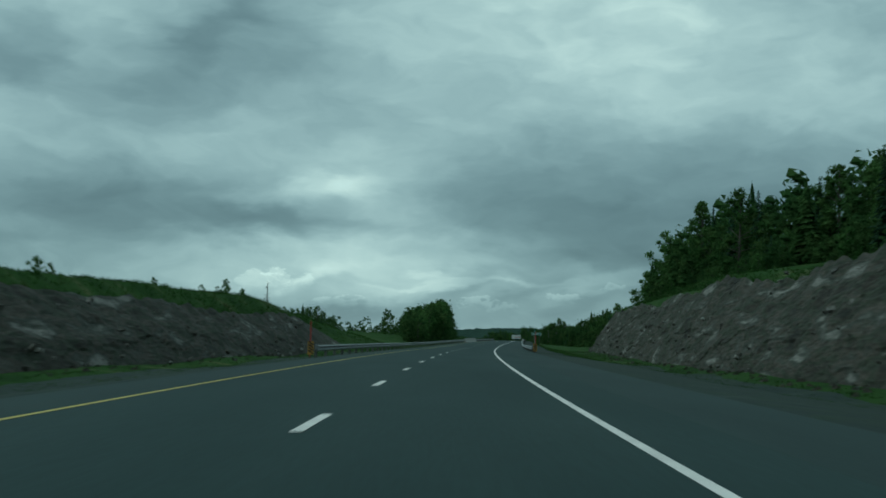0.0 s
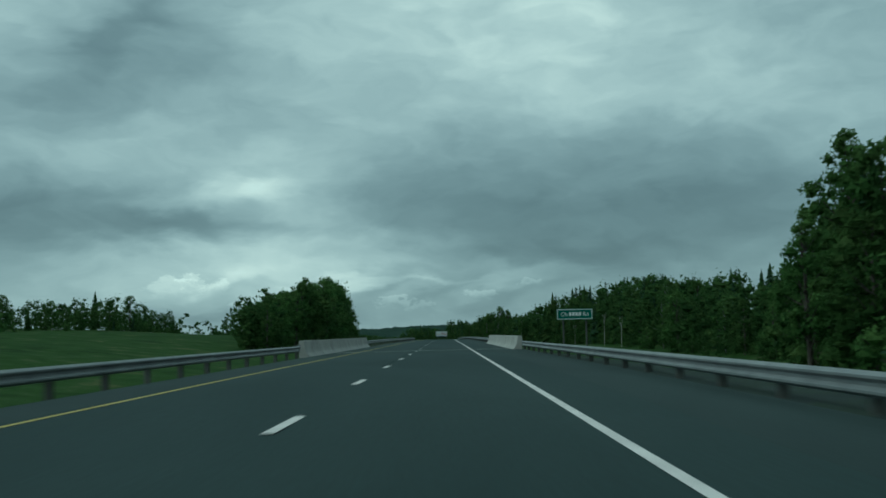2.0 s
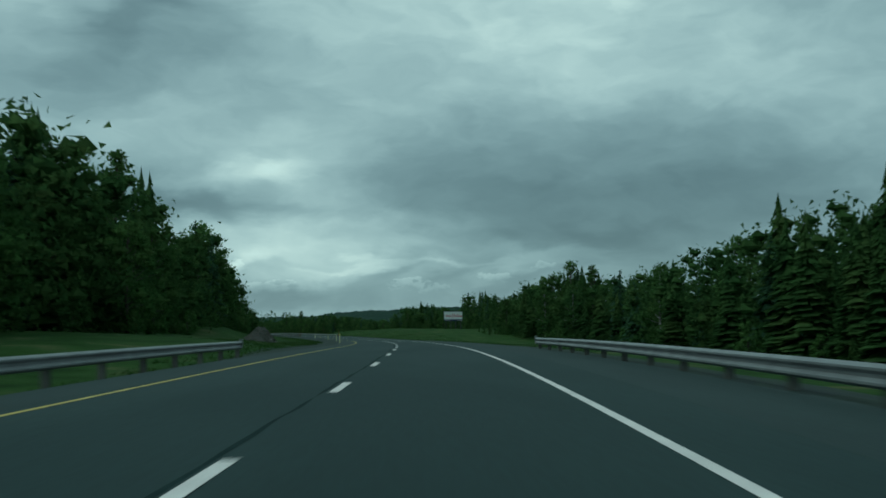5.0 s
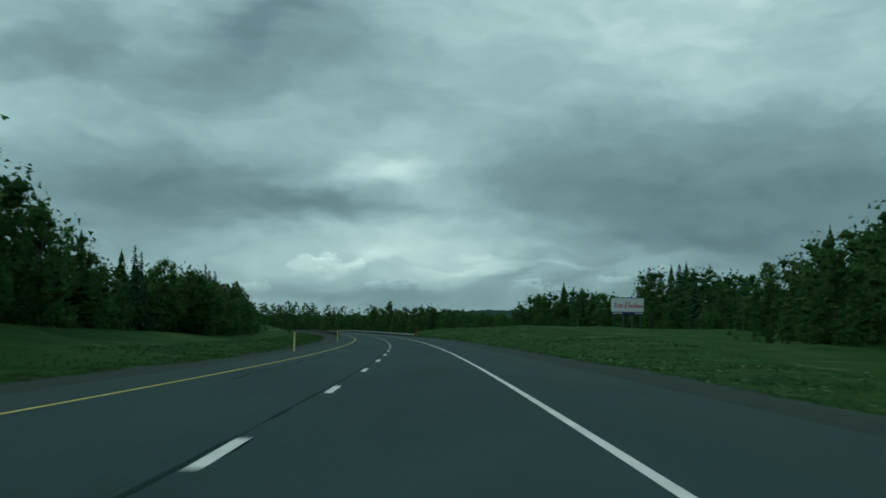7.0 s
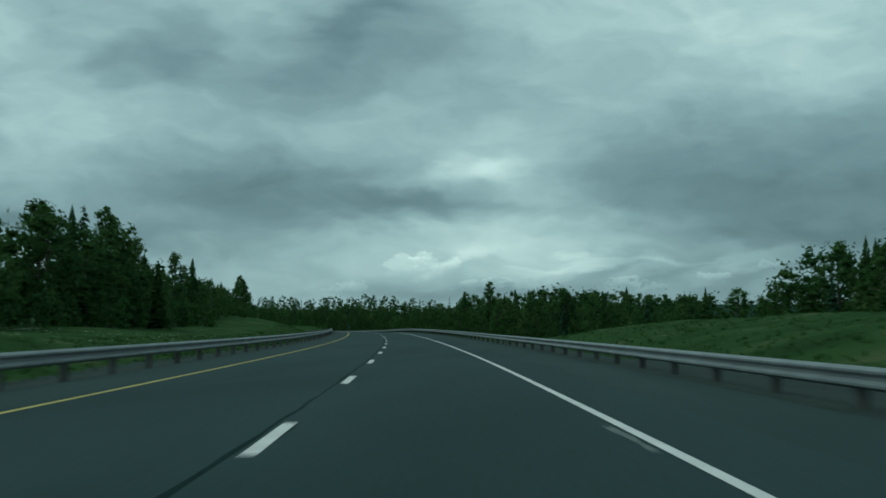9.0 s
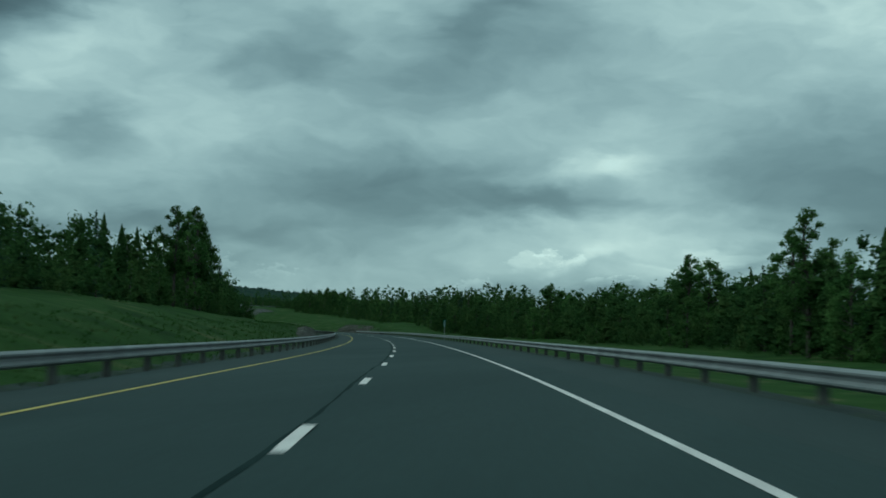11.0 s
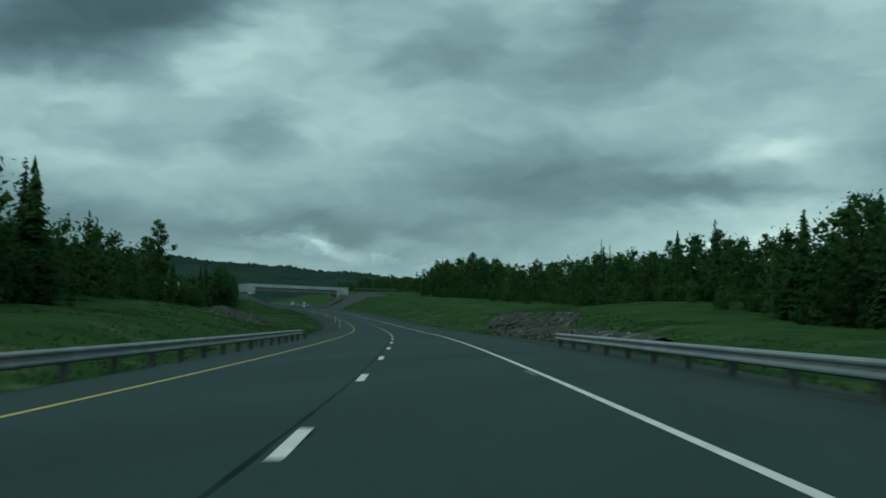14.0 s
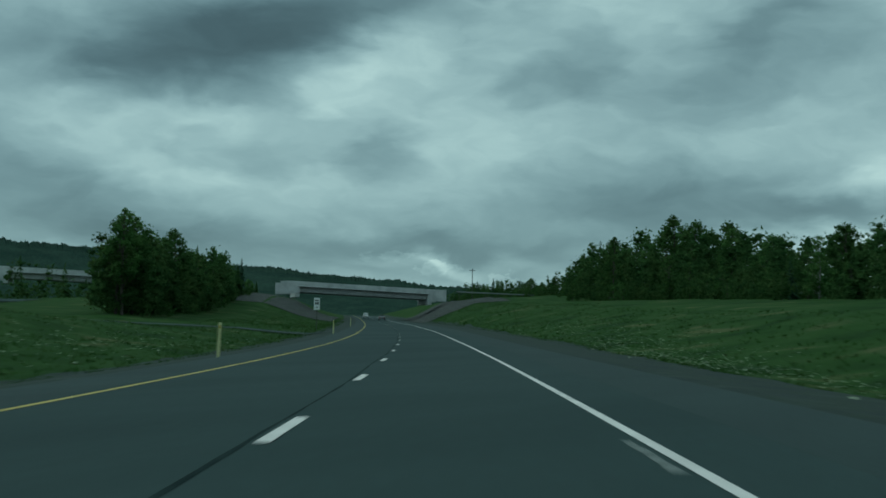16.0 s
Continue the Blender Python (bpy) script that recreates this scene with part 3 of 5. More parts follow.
# ---- ground: one sheet to the horizon ----
def build_ground():
    ss = np.concatenate([np.arange(-150, 1990, 5.0), np.arange(1990, 2700, 30.0)])
    inner = [0.0]
    us_r = [4.0, 7.2, 8.0, 9.0, 10.0, 11.0, 12.0, 13.0, 14.5, 16, 19, 22, 25, 27.5, 30, 37, 45, 60, 80, 115, 160, 260, 400]
    us_l = [4.0, 5.5, 6.1, 6.6, 7.5, 8.5, 9.7, 11.0, 12.5, 14, 16, 18, 21, 25, 30, 35, 45, 60, 90, 120, 240, 400]
    us = [-u for u in reversed(us_l)] + inner + us_r
    verts, faces, w = [], [], len(us)
    for s in ss:
        for u in us:
            verts.append(at(s, u, ground_height(s, u)))
    for i in range(len(ss) - 1):
        for j in range(w - 1):
            a = i * w + j
            faces.append((a, a + 1, a + w + 1, a + w))
    # an outer ring carries the sheet on to the horizon
    rim = [j for j in range(w)] + [i * w + w - 1 for i in range(1, len(ss))] \
        + [(len(ss) - 1) * w + j for j in range(w - 2, -1, -1)] + [i * w for i in range(len(ss) - 2, 0, -1)]
    mid = at(1100, 0)
    first = len(verts)
    for r in rim:
        d = Vector(verts[r]) - mid
        d.z = 0
        d.normalize()
        verts.append(mid + d * 4200 * K + Vector((0, 0, -14 * K)))
    n = len(rim)
    for i in range(n):
        j = (i + 1) % n
        faces.append((rim[i], first + i, first + j, rim[j]))
    me = mesh_of("ground", verts, faces, GRASS_SOIL, smooth=True)
    return tagged(new("ground", me), "rough green roadside grass on rolling ground", "ground", kind="structure")


build_ground()

def ragged(s, u):
    return (0.7 * noise.noise((s * 0.09, 1.0, 2.0)) + 0.5 * noise.noise((s * 0.5, 3.0, 2.0)) + 0.25 * noise.noise((s * 1.3, 5.0, 2.0))) if abs(u) > 7.3 else 0.0


for s0, s1, edge in ((-60, 98, (7.1, 9.0, 12.0, 17.0)), (98, 540, (7.1, 7.8, 8.8, 10.8)), (540, 863, (7.1, 8.5, 9.8, 11.4)), (863, 1388, (7.1, 7.9, 8.9, 10.6)), (1388, 2090, (7.1, 8.6, 10.2, 11.8)), (-60, 255, (-13.5, -10.5, -7.5, -5.4)), (255, 2090, (-9.0, -7.6, -6.3, -5.4)), (1398, 1505, (11.2, 12.0, 13.0, 14.6))):
    ob = new("verge", strip("verge", s0, s1, 1.5, [(u, 0) for u in np.linspace(edge[0], edge[-1], 1 + int(2 * (edge[-1] - edge[0])))], GRAVEL, 0.09 if s0 in (98, 863) else 0.055, on_ground=True, wobble=ragged))
    tagged(ob, "dark grey gravel verge along the pavement", "verge", kind="structure")
for s0, s1 in ((540, 863), (1388, 2090)):
    ob = new("verge", strip("verge", s0, s1, 1.5, [(7.15, 0), (7.8, 0), (8.6, 0)], SHOULDER, 0.045, on_ground=True, wobble=ragged))
    tagged(ob, "packed grey gravel beside the shoulder", "verge", kind="structure")

road = new("road", strip("road", -60, 2090, 3, [(-3.95, 0), (0, 0), (3.95, 0), (5.05, -0.006)], ASPHALT))
tagged(road, "dark grey two-lane asphalt carriageway", "road", kind="structure")
for offs in ([(5.05, -0.006), (5.9, -0.012), (7.2, -0.03)], [(-5.5, -0.02), (-3.95, 0)]):
    tagged(new("pavement", strip("pavement", -60, 2090, 3, offs, SHOULDER, 0.001)), "weathered grey asphalt hard shoulder", "shoulder", kind="structure")

white = new("edge_line", strip("edge_line", -60, 2090, 3, [(3.635, 0), (3.765, 0)], WHITE_PAINT, 0.006))
tagged(white, "solid white painted edge line", "road marking", kind="structure")
yellow = new("median_line", strip("median_line", -60, 2090, 3, [(-3.755, 0), (-3.645, 0)], YELLOW_PAINT, 0.006))
tagged(yellow, "solid yellow painted edge line", "road marking", kind="structure")


def sway(s, u):
    return 0.10 * noise.noise((s * 0.06, 0.0, 4.0)) + 0.045 * noise.noise((s * 0.5, u * 40, 5.0))


WORN_TAR = material("worn_tar", [(0.012, 0.024, 0.023), (0.020, 0.036, 0.035)], scale=2.5, rough=0.95, bump=0.1, spec=0.05)
old_seam = new("tar_seam", strip("tar_seam", 230, 1180, 0.6, [(-0.185, 0), (-0.13, 0)], WORN_TAR, 0.003, wobble=sway))
tagged(old_seam, "faded tar sealing the middle joint", "tar seam", kind="structure")
seam = new("tar_seam", strip("tar_seam", 1180, 2090, 0.6, [(-0.175, 0), (-0.135, 0)], TAR, 0.003, wobble=sway))
tagged(seam, "dark tar sealing the middle joint", "tar seam", kind="structure")

for s0, s1, u, w in ((634, 652, -1.9, 0.10), (642, 655, -2.5, 0.07), (690, 720, -2.9, 0.06), (1254, 1262, -1.2, 0.06), (1440, 1450, -2.6, 0.07), (1446, 1457, -1.7, 0.05)):
    crack = new("tar_seam", strip("tar_seam", s0, s1, 0.8, [(u, 0), (u + w, 0)], TAR, 0.003,
                                  wobble=lambda s, v: 0.35 * noise.noise((s * 0.16, 2.0, 8.0)) + 0.10 * noise.noise((s * 0.9, v * 7, 3.0))))
    tagged(crack, "dark tar patch over a crack", "tar seam", kind="structure")

for s0, s1, u in ((60.8, 62.8, 3.52), (351.6, 353.4, 3.52), (765.4, 767.2, 3.52), (864.4, 866.8, 3.54), (1358.8, 1360.8, 3.53), (1534.3, 1536.7, 3.51)):
    scuff = new("edge_line", strip("edge_line", s0, s1, 0.25, [(u - 0.06, 0), (u + 0.05, 0)], WORN_PAINT, 0.004, wobble=lambda s, v: 0.05 * noise.noise((s * 1.5, v * 9, 3.0))))
    tagged(scuff, "worn pale paint remnant beside the edge line", "road marking", kind="structure")

# the other carriageway beyond the wide median
far_road = new("road", strip("road", 1340, 2090, 6, [(u, 0) for u in (-84, -80, -76, -72)], ASPHALT, 0.08, on_ground=True))
tagged(far_road, "distant grey asphalt carriageway beyond the median", "road", kind="structure")
crossover = new("pavement", strip("pavement", 1634, 1642, 2, [(u, 0) for u in (-70, -60, -50, -40, -34, -28, -22, -16, -12, -9, -6.6)], SHOULDER, 0.09, skew=-0.15, on_ground=True))
tagged(crossover, "grey gravel crossover through the grassy median", "track", kind="structure")
# ---- rock cuts ----
def cell_value(p):
    """A steady random number for the block of rock that p lies in."""
    c = noise.voronoi(p)[1][0]
    return noise.cell(c * 7.31)


def rock_face(s0, s1, side, foot, head, height, label, step=0.36, depth=0.55, seed=0.0, taper=18.0, base=-0.35, grain=1.0):
    """A blasted rock face between a foot line and a head line beside the road; height is over the road."""
    rows_up = max(9, int((height - base) / 0.17))
    ss = np.arange(s0, s1 + step, step)
    verts, faces = [], []
    for s in ss:
        end = min(1.0, (s - s0) / taper, (s1 - s) / taper)
        end = max(0.0, end) ** 0.7
        top = height * end * (1.0 + 0.22 * noise.noise((s * 0.045, seed, 3.0)) + 0.10 * noise.noise((s * 0.4, seed, 9.0))) + 0.05
        for j in range(rows_up + 3):
            f = min(j / rows_up, 1.0)
            u = foot + (head - foot) * (f ** 1.2)
            z = base + (top - base) * f
            if j > rows_up:
                u += 0.9 * (j - rows_up)
                z += (ground_height(s, side * u) - 0.15 - z) * (j - rows_up) / 2
            gs, gz = s * grain * 0.45, z * grain
            warp = 0.5 * noise.noise((gs * 0.7, gz * 0.9, seed))
            big = Vector((gs * 0.26 + warp, seed, gz * 0.50 + 0.05 * gs))
            small = Vector((gs * 0.60 + warp, seed + 3, gz * 1.15))
            chip = Vector((gs * 1.3, seed + 5, gz * 2.2))
            rubbed = noise.fractal(Vector((gs * 0.55, seed, gz * 1.0)), 1.0, 2.0, 5)
            push = 0.30 * cell_value(big) + 0.20 * cell_value(small) + 0.12 * cell_value(chip) + 0.40 * rubbed + 0.45 * noise.noise((s * 0.10, seed, z * 0.2))
            amount = depth * (0.4 + 0.6 * math.sin(math.pi * min(f, 0.9))) * (0.3 + 0.7 * end)
            u -= push * amount
            z += 0.16 * amount * cell_value(small + Vector((9, 0, 0)))
            verts.append(at(s, side * u, z))
    w = rows_up + 3
    for i in range(len(ss) - 1):
        for j in range(w - 1):
            a = i * w + j
            q = (a, a + 1, a + w + 1, a + w)
            faces.append(q if side < 0 else tuple(reversed(q)))
    return tagged(new("rock_cut", mesh_of("rock_cut", verts, faces, ROCK)), label, "rock face")


rock_face(-60, 218, 1, 19.4, 23.9, 6.1, "tall grey-brown blasted rock face behind a ditch", step=0.42, seed=1.0, depth=0.32, taper=14, base=-1.3, grain=1.1)
rock_face(-60, 160, -1, 16.2, 20.3, 3.2, "dark brown blasted rock face with grass above", seed=4.0, depth=0.28, taper=24, base=-1.1, grain=1.1)
rock_face(646, 716, -1, 16.8, 19.2, 2.5, "low dark brown rock outcrop below the trees", seed=7.0, depth=0.6, taper=16, base=-0.8)
rock_face(1186, 1296, -1, 8.7, 10.2, 1.25, "low dark rock ledge behind the guard rail", seed=9.0, depth=0.32)
rock_face(1462, 1564, 1, 20.8, 25.4, 2.2, "broken grey rock outcrop under a grassy bank", seed=12.0, depth=1.0, taper=26, base=-1.5, grain=1.0)
rock_face(1410, 1486, 1, 14.2, 18.2, 0.40, "low broken grey rock slope beside the gravel verge", seed=18.0, depth=1.0, taper=30, base=-1.2, grain=1.1)
rock_face(1500, 1556, -1, 17.2, 26.0, 3.3, "loose grey rock slope in the grassy median", seed=15.0, depth=0.6, taper=22)


def loose_stones(s0, s1, side, u0, u1, count, seed):
    """Fallen stones at the foot of a rock face, in one mesh."""
    rnd = random.Random(seed)
    verts, faces = [], []
    for _ in range(count):
        s, u = rnd.uniform(s0, s1), side * rnd.uniform(u0, u1)
        r = 0.06 + 0.22 * rnd.random() ** 3
        z = ground_height(s, u)
        first = len(verts)
        for k in range(6):
            a = k * math.pi / 3 + rnd.uniform(-.3, .3)
            q = r * rnd.uniform(0.7, 1.2)
            verts.append(at(s + q * math.cos(a), u + q * math.sin(a), z - 0.03))
        for k in range(4):
            a = k * math.pi / 2 + rnd.uniform(-.3, .3)
            q = r * rnd.uniform(0.35, 0.7)
            verts.append(at(s + q * math.cos(a), u + q * math.sin(a), z + r * rnd.uniform(0.6, 1.0)))
        for k in range(6):
            faces.append((first + k, first + (k + 1) % 6, first + 6 + (k * 4 // 6)))
        faces.append((first + 6, first + 7, first + 8, first + 9))
    return tagged(new("stones", mesh_of("stones", verts, faces, ROCK)), "loose grey stones fallen from the rock", "stones", kind="stuff")


def rubble(s0, s1, side, foot, head, height, count, seed, taper, big=0.13, base=-0.1):
    """Broken blocks lying on a rock face, in one mesh."""
    rnd = random.Random(seed)
    verts, faces = [], []
    for _ in range(count):
        s, f = rnd.uniform(s0, s1), rnd.random() ** 1.3
        end = max(0.0, min(1.0, (s - s0) / taper, (s1 - s) / taper)) ** 0.7
        r = 0.04 + big * rnd.random() ** 4
        mid = at(s, side * (foot + (head - foot) * f ** 1.2 - 0.16), base + (height * end - base) * f)
        turn = Matrix.Rotation(rnd.uniform(0, 6.28), 3, Vector((rnd.gauss(0, 1), rnd.gauss(0, 1), rnd.gauss(0, 1))).normalized())
        first = len(verts)
        for x in (-1, 1):
            for y in (-1, 1):
                for z in (-1, 1):
                    verts.append(mid + turn @ Vector((x * r * rnd.uniform(0.6, 1.2), y * r * rnd.uniform(0.5, 0.9), z * r * rnd.uniform(0.35, 0.75))) * K)
        for q in ((0, 1, 3, 2), (4, 6, 7, 5), (0, 4, 5, 1), (2, 3, 7, 6), (0, 2, 6, 4), (1, 5, 7, 3)):
            faces.append(tuple(first + k for k in q))
    return tagged(new("rubble", mesh_of("rubble", verts, faces, BROKEN_ROCK)), "broken brown and grey rock blocks on the cut", "rubble", kind="stuff")


rubble(-10, 218, 1, 19.4, 23.9, 6.1, 500, 21, 24, 0.2, -1.0)
rubble(0, 156, -1, 16.2, 20.3, 3.2, 260, 22, 24, 0.18, -0.9)
rubble(1440, 1560, 1, 20.6, 25.2, 2.1, 600, 23, 30, 0.16, -1.2)
rubble(1412, 1484, 1, 14.2, 18.2, 0.40, 420, 27, 28, 0.16, -1.1)
rubble(1502, 1554, -1, 17.2, 26.0, 3.3, 900, 24, 18)
rubble(646, 716, -1, 16.8, 19.2, 2.5, 160, 26, 16, 0.13, -0.6)
loose_stones(-10, 205, 1, 17.2, 19.6, 380, 1)
loose_stones(0, 150, -1, 14.2, 16.6, 200, 2)
loose_stones(1430, 1555, 1, 18.6, 21.2, 220, 3)
loose_stones(1408, 1500, 1, 11.6, 15.0, 260, 4)

# ---- guard rails ----
BEAM = [(0.000, 0.30), (0.030, 0.315), (0.083, 0.350), (0.083, 0.385), (0.020, 0.435), (0.020, 0.485), (0.083, 0.535), (0.083, 0.570), (0.030, 0.605), (0.000, 0.62)]


def guard_rail(s0, s1, side, u, label, dz=0.0, turned=0.0):
    """A W-beam rail on posts, from s0 to s1."""
    rail = thing("guard_rail", label, "guard rail", "guard rails", Matrix.Translation(at(s0, side * u, dz - 0.3)))
    back = rail.matrix_basis.inverted()
    profile = [(side * (u - d), z + dz) for d, z in BEAM] + [(side * (u - d + 0.012), z + dz) for d, z in reversed(BEAM)]
    if side > 0:
        profile = profile[::-1]
    fall = (lambda s: (side * 0.15 * max(0.0, (s - s1 + turned) / turned) ** 2, -0.50 * max(0.0, (s - s1 + turned) / turned) ** 1.6)) if turned else None
    me = ribbon_profile("beam", s0, s1, 1.27 if turned else 3.81, profile, STEEL, fall)
    me.transform(back)
    beam = new("beam", me)
    beam.parent = rail
    post_me = block_me = None
    n = int((s1 - s0) / 3.81)
    for i in range(n + 1 - (2 if turned else 0)):
        s = s0 + 0.4 + i * 3.81 * (s1 - s0 - 0.8) / (n * 3.81)
        if post_me is None:
            bm = bmesh.new()
            box(bm, (0.16, 0.18, 1.16), (0.03, 0, -0.6), 0.015)
            bmesh.ops.scale(bm, vec=(K, K, K), verts=bm.verts)
            post_me = bpy.data.meshes.new("post")
            bm.to_mesh(post_me)
            bm.free()
            post_me.materials.append(POST_WOOD)
        p = new("post", post_me)
        p.parent = rail
        p.matrix_basis = back @ stand_at(s, side * (u + 0.10), dz, turn=random.uniform(-3, 3), lean=(random.uniform(-1, 1), random.uniform(-1, 1)))
    # the blunt flared end piece
    for s, way in ((s0, -1),) if turned else ((s0, -1), (s1, 1)):
        bm = bmesh.new()
        for k in range(6):
            a = math.radians(-90 + 36 * k)
            box(bm, (0.02, 0.10, 0.31), (side * 0.12 * math.sin(a) * 0.5, way * 0.12 * math.cos(a), 0.39), turn=None)
        e = part("end_piece", bm, STEEL, rail)
        e.matrix_basis = back @ stand_at(s, side * (u - 0.02), dz)
    return rail


guard_rail(59.7, 254, -1, 6.2, "grey galvanised guard rail beside the median", -0.05)
guard_rail(101, 267.0, 1, 7.1, "grey galvanised guard rail before the bridge", -0.09)
guard_rail(304.5, 520, -1, 6.1, "grey galvanised guard rail on wooden posts", -0.05)
guard_rail(316, 530, 1, 7.1, "grey galvanised guard rail along the forest", -0.09)
guard_rail(858.9, 1416, -1, 6.0, "long grey guard rail on the inner curve", -0.03, 6.5)
guard_rail(865.8, 1386, 1, 7.5, "long grey guard rail on the outer curve", -0.03)


def hazard_marker(s, u, sheet, width, label):
    m = thing("hazard_marker", label, "road sign", "hazard markers", stand_at(s, u, -0.12))
    bm = bmesh.new()
    box(bm, (0.06, 0.05, 1.0), (0, 0.04, -0.1), 0.006)
    part("post", bm, POST_WOOD, m)
    bm = bmesh.new()
    box(bm, (width, 0.02, 0.70), (0, 0, 0.20), 0.004)
    panel = part("panel", bm, sheet, m, "weathered reflective sheet panel")
    for i in range(4):
        bm = bmesh.new()
        box(bm, (0.34, 0.006, 0.085), (0, 0, 0))
        bmesh.ops.rotate(bm, verts=bm.verts, cent=(0, 0, 0), matrix=Matrix.Rotation(radians(32 if u < 0 else -32), 3, "Y"))
        bmesh.ops.translate(bm, verts=bm.verts, vec=(0, -0.016, 0.31 + 0.155 * i))
        for v in bm.verts:
            v.co.x = max(0.02 - width / 2, min(width / 2 - 0.02, v.co.x))
        part("stripe", bm, SIGN_BLACK, panel)
    return m


for s, u in ((58.7, -6.35), (100.4, 7.3), (865.2, 7.75), (858.1, -6.15)):
    hazard_marker(s, u, SIGN_ORANGE, 0.32, "orange and black striped marker panel at a rail end")


def marker_stake(s, u):
    """A thin red snow-plough stake beside a rail's start."""
    stake = thing("marker_stake", "thin red marker stake at the guard rail's start", "marker stake", "marker stakes", stand_at(s, u, -0.1))
    bm = bmesh.new()
    box(bm, (0.07, 0.03, 2.15), (0, 0, -0.2), 0.006)
    part("blade", bm, STAKE_RED, stake)
    bm = bmesh.new()
    box(bm, (0.076, 0.034, 0.22), (0, 0, 1.6), 0.004)
    part("band", bm, SIGN_RUST, stake, "rust-red reflective band")


for s, u in ((58.8, -6.38), (100.5, 7.33), (865.3, 7.78), (858.2, -6.18)):
    marker_stake(s, u)

# ---- the small bridge's parapets and joints ----
def parapet(s0, s1, side, u, label):
    """A concrete barrier with a sloped foot, in cast lengths."""
    wall = thing("bridge_parapet", label, "parapet", "bridge parapets", Matrix.Translation(at(s0, side * u, -0.1)))
    back = wall.matrix_basis.inverted()
    shape = [(-0.52, -0.10), (-0.46, 0.00), (-0.34, 0.09), (-0.25, 0.20), (-0.19, 0.36), (-0.15, 0.60), (-0.12, 0.85), (-0.10, 0.88), (0.14, 0.88), (0.16, 0.85), (0.16, -0.10)]
    cuts = [s0, s0 + 7.6, s1 - 7.6, s1]
    for a, b in zip(cuts[:-1], cuts[1:]):
        prof = [(side * (u + d), z) for d, z in shape]
        me = ribbon_profile("panel", a + (0.09 if a > s0 else 0.0), b - (0.09 if b < s1 else 0.0), 3, prof if side < 0 else prof[::-1], CONCRETE)
        me.transform(back)
        o = new("panel", me)
        o.parent = wall
    core = [(side * (u + d), z) for d, z in [(-0.10, -0.1), (-0.06, 0.80), (0.10, 0.80), (0.10, -0.1)]]
    me = ribbon_profile("joint_filler", s0 + 0.05, s1 - 0.05, 4, core if side < 0 else core[::-1], DARK_JOINT)
    me.transform(back)
    o = new("joint_filler", me)
    o.parent = wall
    return wall


parapet(254.5, 304.5, -1, 6.1, "pale concrete bridge parapet beside the median lane")
parapet(266.6, 316.5, 1, 6.9, "pale concrete bridge parapet with a cast joint")
for s in (266.6,):
    wide = [(-5.6, 0.0), (-3, 0.0), (0, 0.0), (3, 0.0), (6.8, 0.0)]
    joint = new("expansion_joint", strip("expansion_joint", s, s + 0.7, 0.7, wide, CONCRETE, 0.008, skew=0.35))
    tagged(joint, "pale concrete expansion joint across the road", "expansion joint", kind="structure")
    gap = new("expansion_joint", strip("expansion_joint", s + 0.3, s + 0.4, 0.1, wide, DARK_JOINT, 0.013, skew=0.35))
    tagged(gap, "dark rubber seal in the expansion joint", "expansion joint", kind="structure")

# ---- signs ----
def sign_posts(m, xs, low, high, size=0.09, mat=POST_WOOD):
    for x in xs:
        bm = bmesh.new()
        box(bm, (size, size, high - low), (x, 0.07, low), 0.008)
        part("post", bm, mat, m)


def panel_with_frame(m, w, h, z, mat, border=None, label=""):
    bm = bmesh.new()
    box(bm, (w, 0.03, h), (0, 0, z), 0.004)
    p = part("panel", bm, mat, m, label)
    if border:
        t = 0.035
        for sx, sz, x, zz in ((w - 0.04, t, 0, z + 0.03), (w - 0.04, t, 0, z + h - t - 0.03), (t, h - 0.13, -w / 2 + 0.045, z + 0.065), (t, h - 0.13, w / 2 - 0.045, z + 0.065)):
            bm = bmesh.new()
            box(bm, (sx, 0.006, sz), (x, -0.019, zz))
            part("border", bm, border, p)
    return p


def bar_row(parent, mat, z, h, spans, y=-0.02):
    """Lettering that cannot be read, as plain bars: spans are (x0, x1)."""
    for x0, x1 in spans:
        bm = bmesh.new()
        box(bm, (x1 - x0, 0.008, h), ((x0 + x1) / 2, y, z))
        part("lettering_bar", bm, mat, parent)


def word(parent, text, x, z, size, mat, y=-0.022):
    cu = bpy.data.curves.new("lettering", "FONT")
    cu.body, cu.size, cu.extrude, cu.align_x = text, size * K, 0.004 * K, "CENTER"
    cu.materials.append(mat)
    tmp = bpy.data.objects.new("lettering", cu)
    me = bpy.data.meshes.new_from_object(tmp)
    bpy.data.objects.remove(tmp)
    o = new("lettering", me)
    o.parent = parent
    o.matrix_basis = pose(x * K, y * K, z * K, 90, 0, 0)
    return o


g = thing("road_sign", "green road name sign with white lettering on two posts", "road sign", m=stand_at(262, 10.1, -0.07))
p = panel_with_frame(g, 2.25, 0.68, 1.90, SIGN_GREEN, SIGN_WHITE, "green reflective sheet")
word(p, "Ch", -0.66, 2.13, 0.34, SIGN_WHITE)
word(p, "Rd", 0.70, 2.13, 0.34, SIGN_WHITE)
bar_row(p, SIGN_WHITE, 2.14, 0.22, [(-0.36, -0.20), (-0.15, 0.0), (0.05, 0.20), (0.25, 0.40)])
low = ground_height(262, 10.2)
sign_posts(g, (-0.72, 0.72), low - 0.3, 2.5, 0.10)


